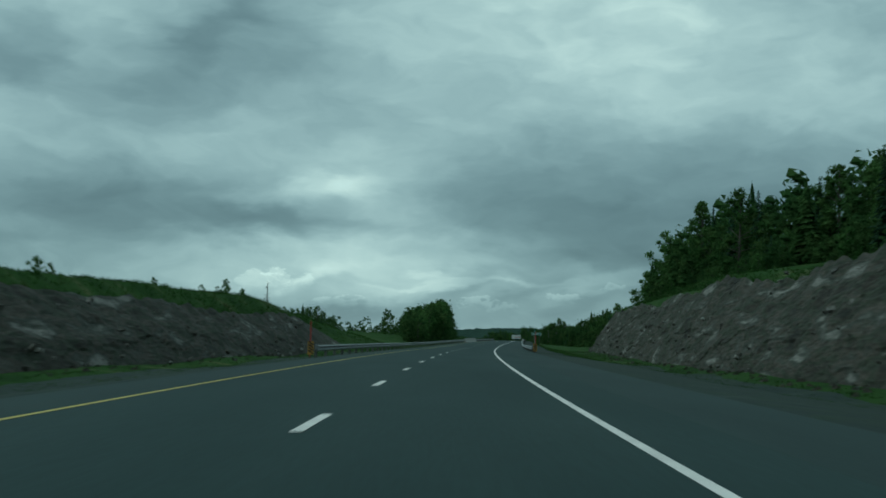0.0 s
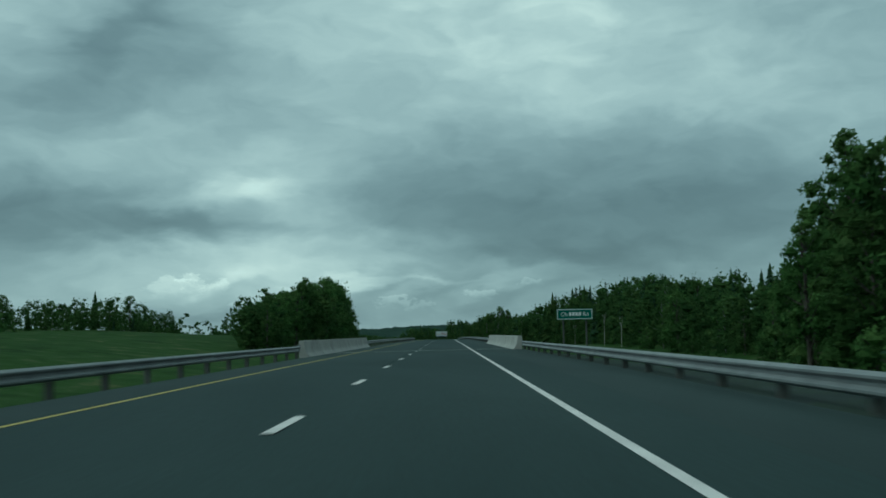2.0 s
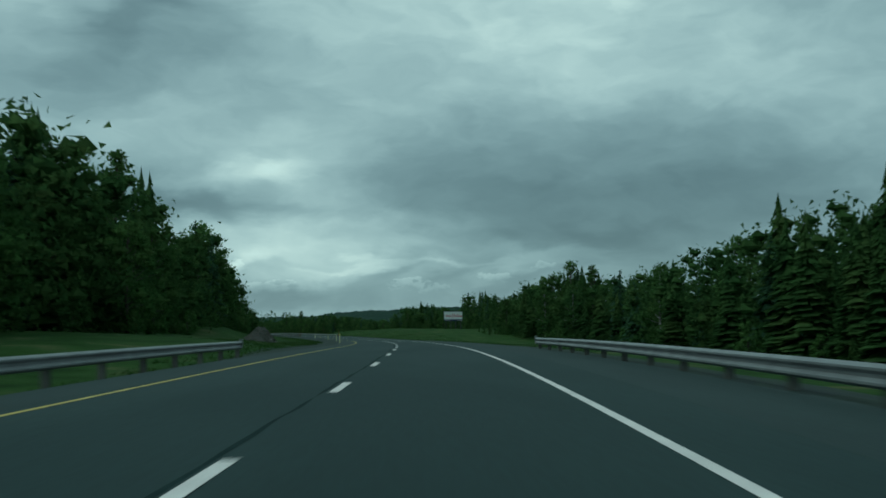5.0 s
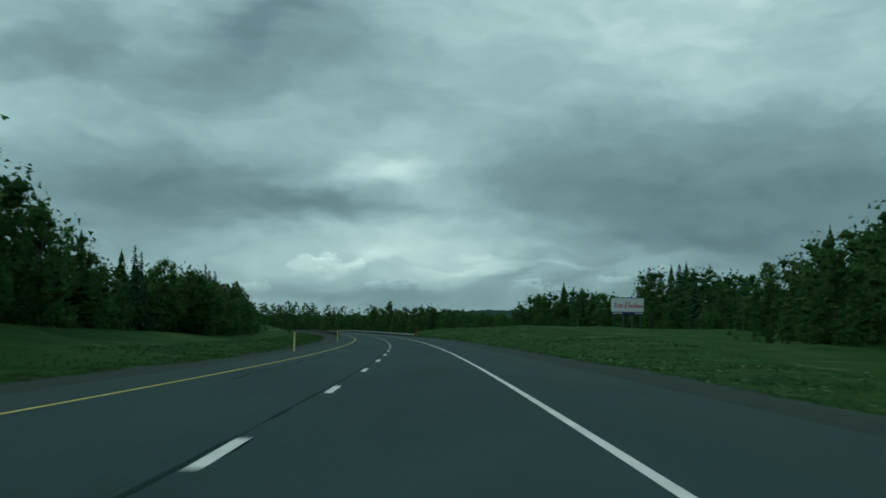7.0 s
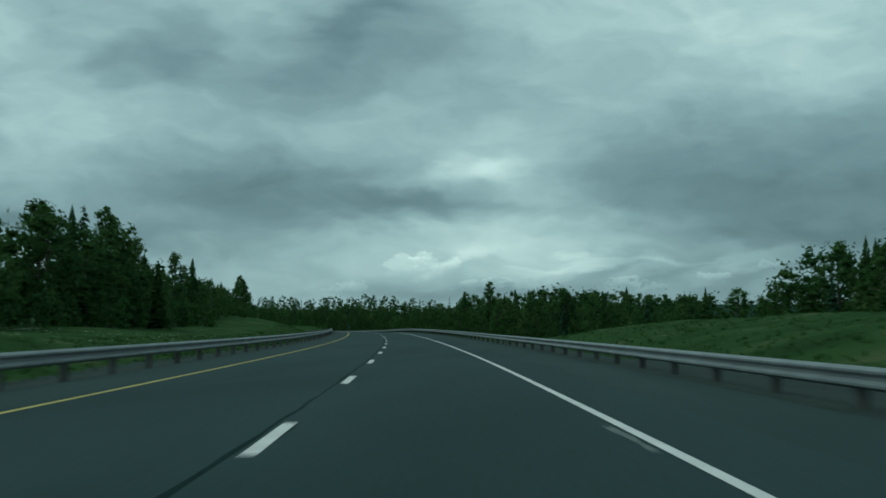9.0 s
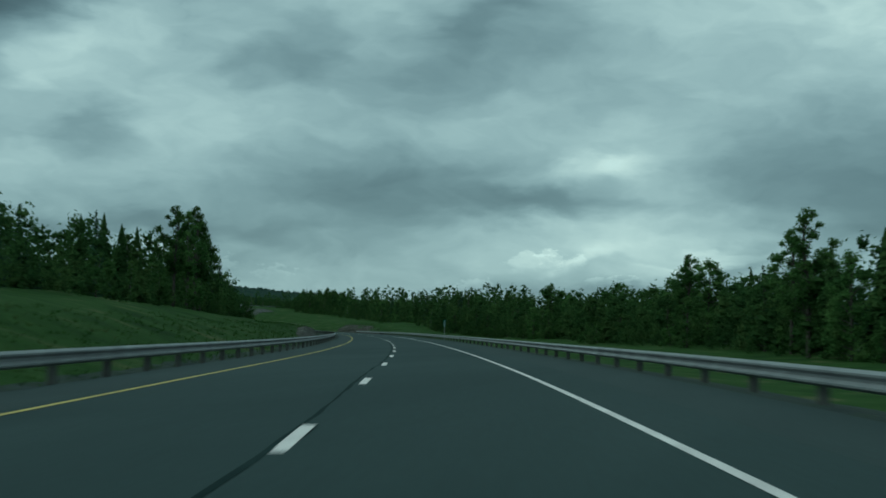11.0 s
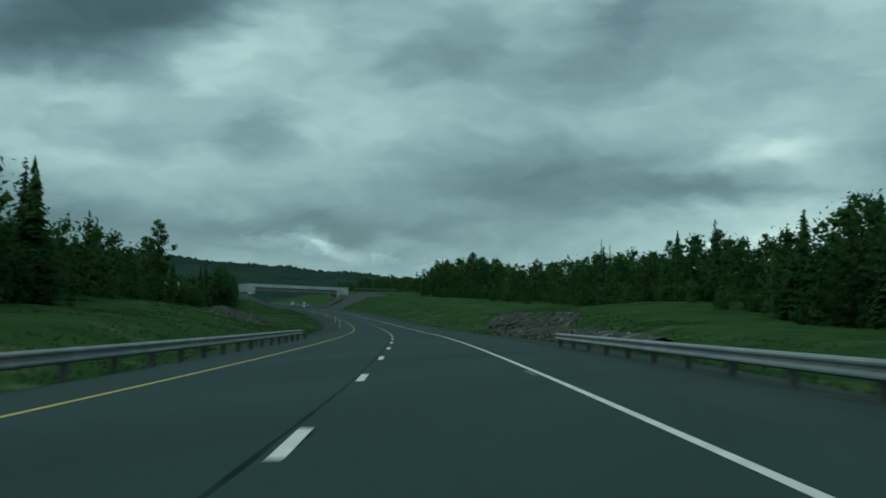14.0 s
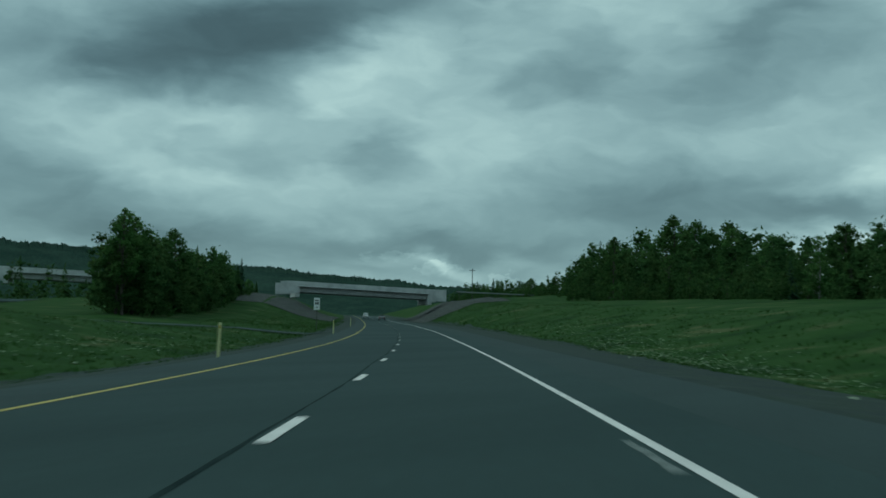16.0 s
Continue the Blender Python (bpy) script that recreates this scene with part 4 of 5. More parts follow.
def kilometre_marker(s, u, low_z):
    m = thing("kilometre_marker", "narrow green kilometre marker with white bars", "road sign", "kilometre markers", stand_at(s, u, 0.0))
    p = panel_with_frame(m, 0.33, 1.0, low_z, SIGN_GREEN, None, "green reflective sheet")
    bar_row(p, SIGN_WHITE, low_z + 0.12, 0.04, [(-0.10, 0.10)])
    for z in (0.28, 0.52, 0.76):
        bar_row(p, SIGN_WHITE, low_z + z, 0.13, [(-0.06, -0.03), (0.03, 0.06)])
    sign_posts(m, (0,), ground_height(s, u) - 0.3, low_z + 0.95, 0.07, SIGN_BACK)


kilometre_marker(198, 9.3, 1.75)
kilometre_marker(1214.5, 10.3, 1.68)

s = thing("road_sign", "tall white regulation sign with dark bars", "road sign", m=stand_at(1667, -9.7, 0.0))
p = panel_with_frame(s, 0.75, 1.5, 2.1, SIGN_WHITE, None, "white reflective sheet")
bar_row(p, SIGN_BLACK, 3.22, 0.12, [(-0.25, 0.25)])
bar_row(p, SIGN_BLACK, 2.75, 0.34, [(-0.22, -0.03), (0.03, 0.22)])
bar_row(p, SIGN_BLACK, 2.38, 0.10, [(-0.15, 0.15)])
sign_posts(s, (0,), ground_height(1667, -9.7) - 0.3, 3.5, 0.09)

# the billboard
base = ground_height(898, 56.2)
b = thing("billboard", "white roadside billboard with red script shapes on wooden posts", "billboard", m=stand_at(898, 56.2, 0.2, turn=8, size=0.915))
bm = bmesh.new()
box(bm, (8.2, 0.12, 3.2), (0, 0, 6.0), 0.01)
face = part("panel", bm, SIGN_WHITE, b, "white printed sheet")
bm = bmesh.new()
box(bm, (8.3, 0.2, 0.14), (0, 0, 9.2), 0.01)
part("top_edge", bm, SIGN_BLACK, b, "dark top edge")
bm = bmesh.new()
box(bm, (8.2, 0.12, 0.62), (0, 0, 5.37), 0.01)
foot_strip = part("strip", bm, SIGN_BLUE, b, "dark blue strip")
for i, (x, w, h, z) in enumerate(((-3.25, 0.24, 1.35, 6.95), (-2.6, 0.2, 0.75, 6.95), (-2.15, 0.2, 0.75, 6.95), (-1.8, 0.2, 0.75, 6.95), (-1.45, 0.2, 0.75, 6.95),
                                 (-0.6, 0.24, 1.45, 6.9), (0.15, 0.24, 1.45, 6.9), (0.75, 0.45, 0.6, 7.0), (1.3, 0.2, 0.72, 6.95), (1.75, 0.22, 1.15, 6.95), (2.3, 0.45, 0.6, 7.0), (2.85, 0.2, 0.7, 6.95), (3.2, 0.2, 0.7, 6.95), (3.6, 0.4, 0.5, 7.0))):
    bm = bmesh.new()
    box(bm, (w, 0.02, h), (0, 0, 0))
    for v in bm.verts:
        v.co.x += v.co.z * 0.22 + x
        v.co.z += z
        v.co.y -= 0.075
    part("lettering_bar", bm, SIGN_RED, face)
bar_row(foot_strip, SIGN_WHITE, 5.55, 0.2, [(-3.7, -2.6), (-2.4, -1.4), (2.0, 2.7), (2.9, 3.8)], y=-0.07)
sign_posts(b, (-3.3, -1.1, 1.1, 3.3), base - 0.4, 9.0, 0.24)

# delineators
for s in (617, 677, 732.5, 798, 1502, 1564, 1624, 1685):
    d = thing("delineator", "cream plastic delineator post beside the median shoulder", "delineator", "delineators", stand_at(s, -5.75, -0.1, lean=(random.uniform(-2, 2), random.uniform(-2, 2))))
    bm = bmesh.new()
    box(bm, (0.09, 0.04, 1.32), (0, 0, -0.12), 0.01)
    shaft = part("shaft", bm, POST_CREAM, d)
    bm = bmesh.new()
    box(bm, (0.07, 0.012, 0.12), (0, -0.026, 1.0))
    part("reflector", bm, YELLOW_PAINT, shaft, "yellow reflector")

# ---- overpass ----
PALE_CONCRETE = material("pale_concrete", [(0.42, 0.43, 0.43), (0.52, 0.53, 0.53), (0.60, 0.61, 0.60)], scale=2.4, rough=0.9, bump=0.2, fine=12, fine_amount=0.10)
STEEL_DARK = material("girder_steel", [(0.34, 0.35, 0.35), (0.44, 0.45, 0.45)], scale=1.5, rough=0.6, bump=0.1, metal=0.2)


def overpass():
    o = thing("overpass", "pale concrete road overpass on steel girders", "overpass", m=stand_at(1856, -3.8, 0.0, turn=10))
    def span(x0, x1, drop=0.0):
        mid, length = (x0 + x1) / 2, x1 - x0
        rise_at = lambda x: 9.75 - 0.036 * x - drop
        tilt = Matrix.Rotation(math.atan(0.036), 3, "Y")
        def slab(name, size, y, z_under_top, mat, label=""):
            bm = bmesh.new()
            box(bm, size, (0, 0, 0), 0.02)
            bmesh.ops.rotate(bm, verts=bm.verts, cent=(0, 0, 0), matrix=tilt)
            bmesh.ops.translate(bm, verts=bm.verts, vec=(mid, y, rise_at(mid) - z_under_top))
            return part(name, bm, mat, o, label)
        slab("deck", (length + 6, 13.4, 0.30), 0, 1.40, PALE_CONCRETE)
        for y in (-6.45, 6.45):
            slab("parapet", (length + 8, 0.35, 1.20), y, 1.15, PALE_CONCRETE)
        for y in (-5.0, -2.5, 0.0, 2.5, 5.0):
            slab("girder", (length, 0.12, 1.35), y, 2.85, STEEL_DARK, "pale grey steel girder")
            slab("flange", (length, 0.50, 0.08), y, 2.90, STEEL_DARK)
        for x, sx in ((x0 - 0.6, -1), (x1 + 0.6, 1)):
            bm = bmesh.new()
            box(bm, (1.2, 12.6, 3.3), (x, 0, rise_at(x) - 4.4), 0.03)
            part("abutment", bm, PALE_CONCRETE, o)
            for y in (-6.55, 6.55):
                bm = bmesh.new()
                box(bm, (5.0, 0.4, 3.4), (x + sx * 2.4, y, rise_at(x) - 3.4), 0.03)
                part("wing_wall", bm, PALE_CONCRETE, o)
    span(-19.0, 18.5)
    span(-97.0, -58.0, 0.8)
    return o


overpass()


def slope_paving(s0, s1, us, label):
    """Broken stone spread over the slope round a bridge end."""
    ob = new("slope_paving", strip("slope_paving", s0, s1, 1.5, [(u, 0) for u in us], RIPRAP, 0.12, on_ground=True,
                                   wobble=lambda s, u: 0.6 * noise.noise((s * 0.2, u * 0.3, 5.0)) + 0.3 * noise.noise((s * 0.7, u * 0.7, 1.0))))
    tagged(ob, label, "embankment", kind="structure")


slope_paving(1764, 1885, [-44, -40, -37, -34, -31, -28, -26, -24, -22, -20, -18, -16, -14, -12, -10.5], "grey stone-covered slope under the bridge end")
slope_paving(1782, 1885, [9.4, 11, 12.5, 14, 16, 18, 20, 22, 24, 27, 30], "grey stone-covered slope under the bridge end")


# the rail along the overpass's approach road
ap = thing("guard_rail", "distant grey guard rail on the overpass approach", "guard rail", "guard rails", stand_at(1856, -3.8, 0.0, turn=10))
bm = bmesh.new()
box(bm, (46.0, 0.08, 0.34), (0, 0, 0), 0.01)
bmesh.ops.rotate(bm, verts=bm.verts, cent=(0, 0, 0), matrix=Matrix.Rotation(math.atan(0.02), 3, "Y"))
bmesh.ops.translate(bm, verts=bm.verts, vec=(50, -6.4, 8.0))
part("beam", bm, STEEL, ap)
for i in range(12):
    bm = bmesh.new()
    box(bm, (0.15, 0.15, 2.6), (28 + 4 * i, -6.3, 8.25 - 0.02 * (4 * i - 22) - 2.45))
    part("post", bm, POST_WOOD, ap)


# ---- cars far ahead ----
CAR_GLASS = material("car_glass", [(0.02, 0.022, 0.025), (0.03, 0.032, 0.035)], scale=0.5, rough=0.12, bump=0.0, spec=0.6)
CAR_LIGHT = material("red_lamp_lens", [(0.30, 0.01, 0.01), (0.36, 0.015, 0.012)], scale=0.3, rough=0.3, bump=0.0)
TYRE = material("tyre_rubber", [(0.012, 0.012, 0.012), (0.02, 0.02, 0.02)], scale=0.3, rough=0.9)


def car(s, u, paint, label, tall=1.0):
    c = thing("car", label, "car", "cars ahead", stand_at(s, u, 0.0))
    outline = [(-2.2, 0.35), (-2.25, 0.85), (-2.1, 1.0), (-1.75, 1.02), (-1.35, 1.42 * tall), (0.3, 1.45 * tall), (1.15, 0.98), (2.0, 0.88), (2.2, 0.65), (2.2, 0.35)]
    bm = bmesh.new()
    rings = []
    for x in (-0.88, 0.88):
        rings.append([bm.verts.new((x * (0.82 if z > 1.2 else 1.0), y, z)) for y, z in outline])
    n = len(outline)
    for i in range(n):
        j = (i + 1) % n
        bm.faces.new((rings[0][i], rings[0][j], rings[1][j], rings[1][i]))
    bm.faces.new(rings[0][::-1])
    bm.faces.new(rings[1])
    bmesh.ops.recalc_face_normals(bm, faces=bm.faces)
    bmesh.ops.bevel(bm, geom=list(bm.edges), offset=0.05, segments=1, affect="EDGES")
    part("body", bm, paint, c)
    bm = bmesh.new()
    box(bm, (1.30, 0.03, 0.34), (0, -1.60, 1.05), 0.01, None)
    part("rear_window", bm, CAR_GLASS, c)
    for x in (-0.62, 0.62):
        bm = bmesh.new()
        box(bm, (0.32, 0.05, 0.16), (x, -2.25, 0.72), 0.01)
        part("tail_light", bm, CAR_LIGHT, c)
    for x in (-0.80, 0.80):
        for y in (-1.35, 1.40):
            bm = bmesh.new()
            bmesh.ops.create_cone(bm, cap_ends=True, segments=18, radius1=0.33, radius2=0.33, depth=0.22,
                                  matrix=Matrix.Translation((x, y, 0.33)) @ Matrix.Rotation(radians(90), 4, "Y"))
            part("wheel", bm, TYRE, c)
    return c


car(1842, 1.9, material("grey_car_paint", [(0.16, 0.17, 0.18), (0.19, 0.20, 0.21)], scale=2.0, rough=0.35, bump=0.0, spec=0.5), "dark grey car driving far ahead")
car(1905, -1.8, material("white_car_paint", [(0.42, 0.43, 0.44), (0.48, 0.49, 0.50)], scale=2.0, rough=0.35, bump=0.0, spec=0.5), "white van driving far ahead under the bridge", 1.35)
# ---- trees ----
def tube(verts, faces, a, b, ra, rb, n=6):
    """A tapered limb from a to b."""
    a, b = Vector(a), Vector(b)
    d = (b - a).normalized()
    x = d.orthogonal().normalized()
    y = d.cross(x)
    first = len(verts)
    for p, r in ((a, ra), (b, rb)):
        for k in range(n):
            t = 2 * math.pi * k / n
            verts.append(p + x * (r * math.cos(t)) + y * (r * math.sin(t)))
    for k in range(n):
        faces.append((first + k, first + (k + 1) % n, first + n + (k + 1) % n, first + n + k))


def leaf(verts, faces, p, normal, size, rnd):
    """A small spray of leaves: one uneven three-pointed blade."""
    n = (Vector(normal) + Vector((rnd.gauss(0, .6), rnd.gauss(0, .6), rnd.gauss(0, .6)))).normalized()
    x = n.orthogonal().normalized()
    x.rotate(Matrix.Rotation(rnd.uniform(0, 6.28), 3, n))
    y = n.cross(x)
    first = len(verts)
    a, b = size * rnd.uniform(0.8, 1.5), size * rnd.uniform(0.5, 1.0)
    verts += [p - x * a, p + x * (a * 0.5) + y * b - n * (0.3 * b), p + x * (a * rnd.uniform(0.2, 0.9)) - y * b]
    faces.append((first, first + 1, first + 2))


def leafy_core(verts, faces, c, r, rnd):
    """A small lumpy body inside a clump of leaves."""
    first = len(verts)
    for z, n, w in ((-0.8, 3, 0.6), (0.0, 5, 1.0), (0.75, 3, 0.62)):
        for k in range(n):
            a = 2 * math.pi * k / n + z * 2
            q = r * rnd.uniform(0.75, 1.05)
            verts.append(c + Vector((q * w * math.cos(a), q * w * math.sin(a), q * z * 0.85)))
    b, m, t = range(first, first + 3), range(first + 3, first + 8), range(first + 8, first + 11)
    faces.append(tuple(b)[::-1])
    faces.append(tuple(t))
    for k in range(5):
        faces.append((m[k], m[(k + 1) % 5], t[(k * 3) // 5]))
        faces.append((m[(k + 1) % 5], m[k], b[(k * 3) // 5]))


def broad_tree(seed, height, spread, low, leaves, leaf_size, lobes=16, birch=False):
    """Trunk and crown meshes of a broad-leaved tree, in units."""
    rnd = random.Random(seed)
    tv, tf, cv, cf = [], [], [], []
    top = Vector((rnd.uniform(-.3, .3), rnd.uniform(-.3, .3), height * 0.9))
    bend = Vector((rnd.uniform(-.25, .25), rnd.uniform(-.25, .25), height * 0.45))
    r0 = 0.017 * height
    tube(tv, tf, (0, 0, -0.4), bend, r0, r0 * 0.7)
    tube(tv, tf, bend, top, r0 * 0.7, r0 * 0.15)
    centres = []
    for i in range(lobes):
        f = (i + 0.5) / lobes
        z = height * (low + (0.97 - low) * f)
        ring = spread * (math.sin(math.pi * min(1, 0.22 + 0.76 * f)) ** 0.8) * rnd.uniform(0.25, 0.95)
        a = i * 2.4 + rnd.uniform(-.5, .5)
        c = Vector((ring * math.cos(a), ring * math.sin(a), z))
        r = spread * rnd.uniform(0.30, 0.55) * (1.0 - 0.42 * f)
        centres.append((c, r))
        axis = bend.lerp(top, max(0, (z / height - 0.5) * 2)) if z > height * 0.5 else Vector((0, 0, 0)).lerp(bend, z / height / 0.5)
        start = axis - Vector((0, 0, 0.12 * height * rnd.random()))
        tube(tv, tf, start, c, r0 * 0.32, r0 * 0.06, 4)
    total = sum(r * r for _, r in centres)
    for c, r in centres:
        if low < 0.4:
            leafy_core(cv, cf, c, r * 0.56, rnd)
        for _ in range(int(leaves * r * r / total)):
            d = Vector((rnd.gauss(0, 1), rnd.gauss(0, 1), rnd.gauss(0.15, 1))).normalized()
            q = r * (0.30 + 0.68 * rnd.random() ** 0.7) * rnd.uniform(0.85, 1.05)
            p = c + Vector((d.x * q, d.y * q, d.z * q * 0.8))
            leaf(cv, cf, p, d, leaf_size, rnd)
    scale = lambda vs: [v * K for v in vs]
    return mesh_of("trunk", scale(tv), tf, BIRCH_BARK if birch else BARK, True), mesh_of("crown", scale(cv), cf, LEAVES)


def needle_tree(seed, height, spread, layers=22, per=8, sparse=0.0):
    """Trunk and crown meshes of a spruce or fir."""
    rnd = random.Random(seed)
    tv, tf, cv, cf = [], [], [], []
    tube(tv, tf, (0, 0, -0.4), (0, 0, height * 0.95), 0.016 * height, 0.01)
    for i in range(layers):
        f = i / layers
        z = height * (0.06 + 0.93 * f)
        r = spread * (0.92 * (1 - f) ** 0.85 + 0.07) * rnd.uniform(0.7, 1.12)
        for k in range(max(4, int(per * (1 - 0.45 * f)))):
            if rnd.random() < sparse:
                continue
            a = rnd.uniform(0, 2 * math.pi)
            out = Vector((math.cos(a), math.sin(a), 0))
            side = Vector((-out.y, out.x, 0))
            rr = r * rnd.uniform(0.7, 1.12)
            zz = z + rnd.uniform(-.5, .5) * height / layers
            droop = rr * rnd.uniform(0.12, 0.42)
            for h in range(3):
                g0, g1 = h / 3, (h + 1.35) / 3
                wdt = rr * 0.36 * (1.1 - g0) * rnd.uniform(.7, 1.2) + 0.05
                p0 = out * (rr * g0) + Vector((0, 0, zz - droop * g0 * g0 + 0.04))
                p1 = out * (rr * min(g1, 1.05)) + Vector((0, 0, zz - droop * g1 * g1))
                m = p0.lerp(p1, 0.55)
                first = len(cv)
                sag = Vector((0, 0, -0.28 * wdt - 0.05))
                cv += [p0, m + side * wdt + sag, p1, m - side * wdt + sag]
                cf += [(first, first + 1, first + 2), (first, first + 2, first + 3)]
    return mesh_of("trunk", [v * K for v in tv], tf, BARK, True), mesh_of("crown", [v * K for v in cv], cf, NEEDLES)


def tree_thing(name, meshes, label, category, group):
    t = thing(name, label, category, group)
    for me, n in zip(meshes, ("trunk", "crown")):
        o = new(n, me)
        o.parent = t
    return t


BROAD = [tree_thing("broadleaf_tree", broad_tree(10 + i, 10.0, sp, lo, lv, ls, lb, bi), "green broad-leaved tree in full summer leaf", "tree", "roadside trees")
         for i, (sp, lo, lv, ls, lb, bi) in enumerate(((3.3, 0.04, 2900, 0.15, 36, False), (2.7, 0.08, 2400, 0.14, 30, True), (3.8, 0.03, 3200, 0.155, 40, False),
                                                      (2.6, 0.06, 2400, 0.14, 28, False), (3.4, 0.03, 2900, 0.15, 36, False), (3.0, 0.05, 2600, 0.145, 32, False)))]
OPEN_TREE = tree_thing("broadleaf_tree", broad_tree(31, 10.0, 2.0, 0.34, 2600, 0.115, 26, False), "tall open-crowned broad-leaved tree", "tree", "roadside trees")
SPRUCE = [tree_thing("spruce_tree", needle_tree(50 + i, 10.0, sp, ly, pr, q), "dark green narrow spruce", "tree", "roadside trees")
          for i, (sp, ly, pr, q) in enumerate(((2.1, 34, 12, 0.0), (1.75, 34, 11, 0.0), (2.5, 30, 12, 0.05)))]
BUSH = [tree_thing("shrub", broad_tree(70 + i, 3.0, 1.5, 0.05, 620, 0.13, 14), "leafy green shrub at the wood's edge", "shrub", "shrubs") for i in range(3)]

PLANTED = set()


def plant(kind, s, u, height, native=10.0, turn=None):
    """Stands a tree there; the first use moves the pattern itself."""
    size = height / native
    m = stand_at(s, u, ground_height(s, u) - 0.05, turn=random.uniform(0, 360) if turn is None else turn, size=size)
    if kind.name not in PLANTED:
        PLANTED.add(kind.name)
        kind.matrix_basis = m
        return kind
    plain = kind.matrix_basis.copy()
    kind.matrix_basis = Matrix()
    made = copy_thing(kind, m)
    kind.matrix_basis = plain
    return made


EDGE_WOODS = []


def stand(s0, s1, u0, u1, count, front, back, needle=0.3, bushes=0, seed=0):
    """A stand of trees, low at its edge and taller inside; those behind its edge go into the woods."""
    rnd = random.Random(seed or int(s0 * 7 + u0))

    def tall(f):
        h = (front + (back - front) * min(1.0, max(0.0, (f - 0.2) / 0.5))) * rnd.uniform(0.84, 1.07)
        return h * (1.15 if rnd.random() < 0.08 else 1.0)

    for i in range(count):
        s = s0 + (s1 - s0) * (i + rnd.random()) / count
        f = rnd.random() ** 1.4 if i % 3 else 0.35 * rnd.random()
        spruce = rnd.random() < needle + 0.12
        g = 0.15 + 0.85 * rnd.random()
        EDGE_WOODS.append((rnd.uniform(s0, s1), u0 + (u1 - u0) * g, tall(g), rnd.random() < needle + 0.12, g > 0.4))
        low = front * rnd.uniform(0.2, 0.42)
        EDGE_WOODS.append((rnd.uniform(s0, s1), u0 + (u1 - u0) * rnd.uniform(-0.03, 0.12), low, False, False))
        if i % 3 or abs(u0) > 55:
            EDGE_WOODS.append((s, u0 + (u1 - u0) * f, tall(f), spruce, f > 0.4))
            continue
        plant(rnd.choice(SPRUCE) if spruce else rnd.choice(BROAD), s, u0 + (u1 - u0) * f, tall(f) * (1.06 if spruce else 1.0))
    for i in range(bushes):
        s = rnd.uniform(s0, s1)
        u, h = u0 - math.copysign(rnd.uniform(-1.0, 2.5), u0), rnd.uniform(1.4, 3.4)
        if i % 2:
            EDGE_WOODS.append((s, u, h, False, False))
        else:
            plant(rnd.choice(BUSH), s, u, h, 3.0)


# right of the road: from, to, front, back, trees, height at the front and at the back, share of spruces, shrubs
stand(-30, 13, 34, 51, 14, 4.2, 6.8, 0.35, 7)
stand(13, 57, 34, 51, 14, 8.5, 13.1, 0.35, 7)
stand(57, 100, 37, 54, 20, 9.9, 14.8, 0.35, 7)
stand(100, 140, 37, 54, 21, 9.9, 13.6, 0.4, 8)
stand(138, 156, 37, 54, 10, 5.0, 6.5, 0.3, 6)
stand(157, 184, 36, 53, 18, 12.0, 13.6, 0.3, 4)
stand(182, 206, 33, 50, 13, 10.5, 16.3, 0.35, 4)
stand(203, 232, 32, 49, 15, 10.3, 17.9, 0.4, 6)
# heights of the tree tops over the road, along the wood's edge: (s, height)
RIGHT_TOPS = ((240, 12), (300, 10), (367, 10.4), (400, 11.2), (436, 12.8), (470, 14.7), (500, 15.8), (530, 15.2), (570, 16.9), (610, 17.4), (640, 15.5), (665, 13.2), (685, 12.5), (705, 13), (716, 15.2), (748, 15.2),
              (786, 14), (803, 12.3), (841, 9.8), (860, 7.6), (884, 10.8), (920, 11.4), (934, 8.8), (965, 10.9), (983, 8.6), (1000, 10.2), (1018, 6.6), (1051, 6.4), (1069, 9), (1090, 8.7), (1112, 11.5), (1150, 12.5))
RIGHT_TOPS += ((1205, 10.4), (1222, 13), (1240, 9.4), (1268, 12), (1300, 9.2), (1320, 12.8), (1334, 10.6), (1364, 11), (1384, 9.8), (1396, 12.4), (1420, 12.9), (1440, 15.4), (1465, 14.8), (1489, 13.3), (1510, 15.5), (1536, 14),
               (1555, 15.2), (1590, 15.8), (1645, 14), (1664, 12.4), (1685, 15.6), (1712, 17.4), (1735, 20.3), (1772, 19.5), (1806, 20.2), (1838, 14.8), (1870, 13), (1920, 15), (2090, 17))
LEFT_TOPS = ((385, 7), (400, 8.6), (421, 10), (440, 12), (455, 14.4), (486, 15), (505, 16.8), (520, 17), (550, 18.6), (580, 20.5), (610, 22), (636, 21.5), (652, 15.5), (668, 15.6), (676, 19.5), (692, 20.5), (706, 18.4), (733, 18.6), (747, 15.2), (766, 11.2), (800, 9.4),
             (844, 9.4), (852, 10), (857, 7.3), (895, 7.2), (912, 7.2), (926, 10.2), (947, 10.4), (960, 12.6), (981, 13.6), (992, 11.4), (1003, 7.2), (1026, 8.0), (1037, 12), (1060, 10))
LEFT_TOPS += ((1100, 10.5), (1180, 13.2), (1196, 13.6), (1236, 14.2), (1255, 14.5), (1281, 14.4), (1310, 10.5), (1372, 9.2), (1384, 12.6), (1398, 14), (1412, 15.4), (1432, 14.6), (1440, 11.4), (1458, 12.2), (1470, 10.6), (1485, 8), (1499, 11), (1526, 9.6), (1545, 8),
              (1604, 9), (1622, 9), (1646, 10.8), (1668, 13.8), (1682, 13), (1703, 14), (1723, 12.5), (1751, 13.6), (1776, 11.8), (1800, 11))


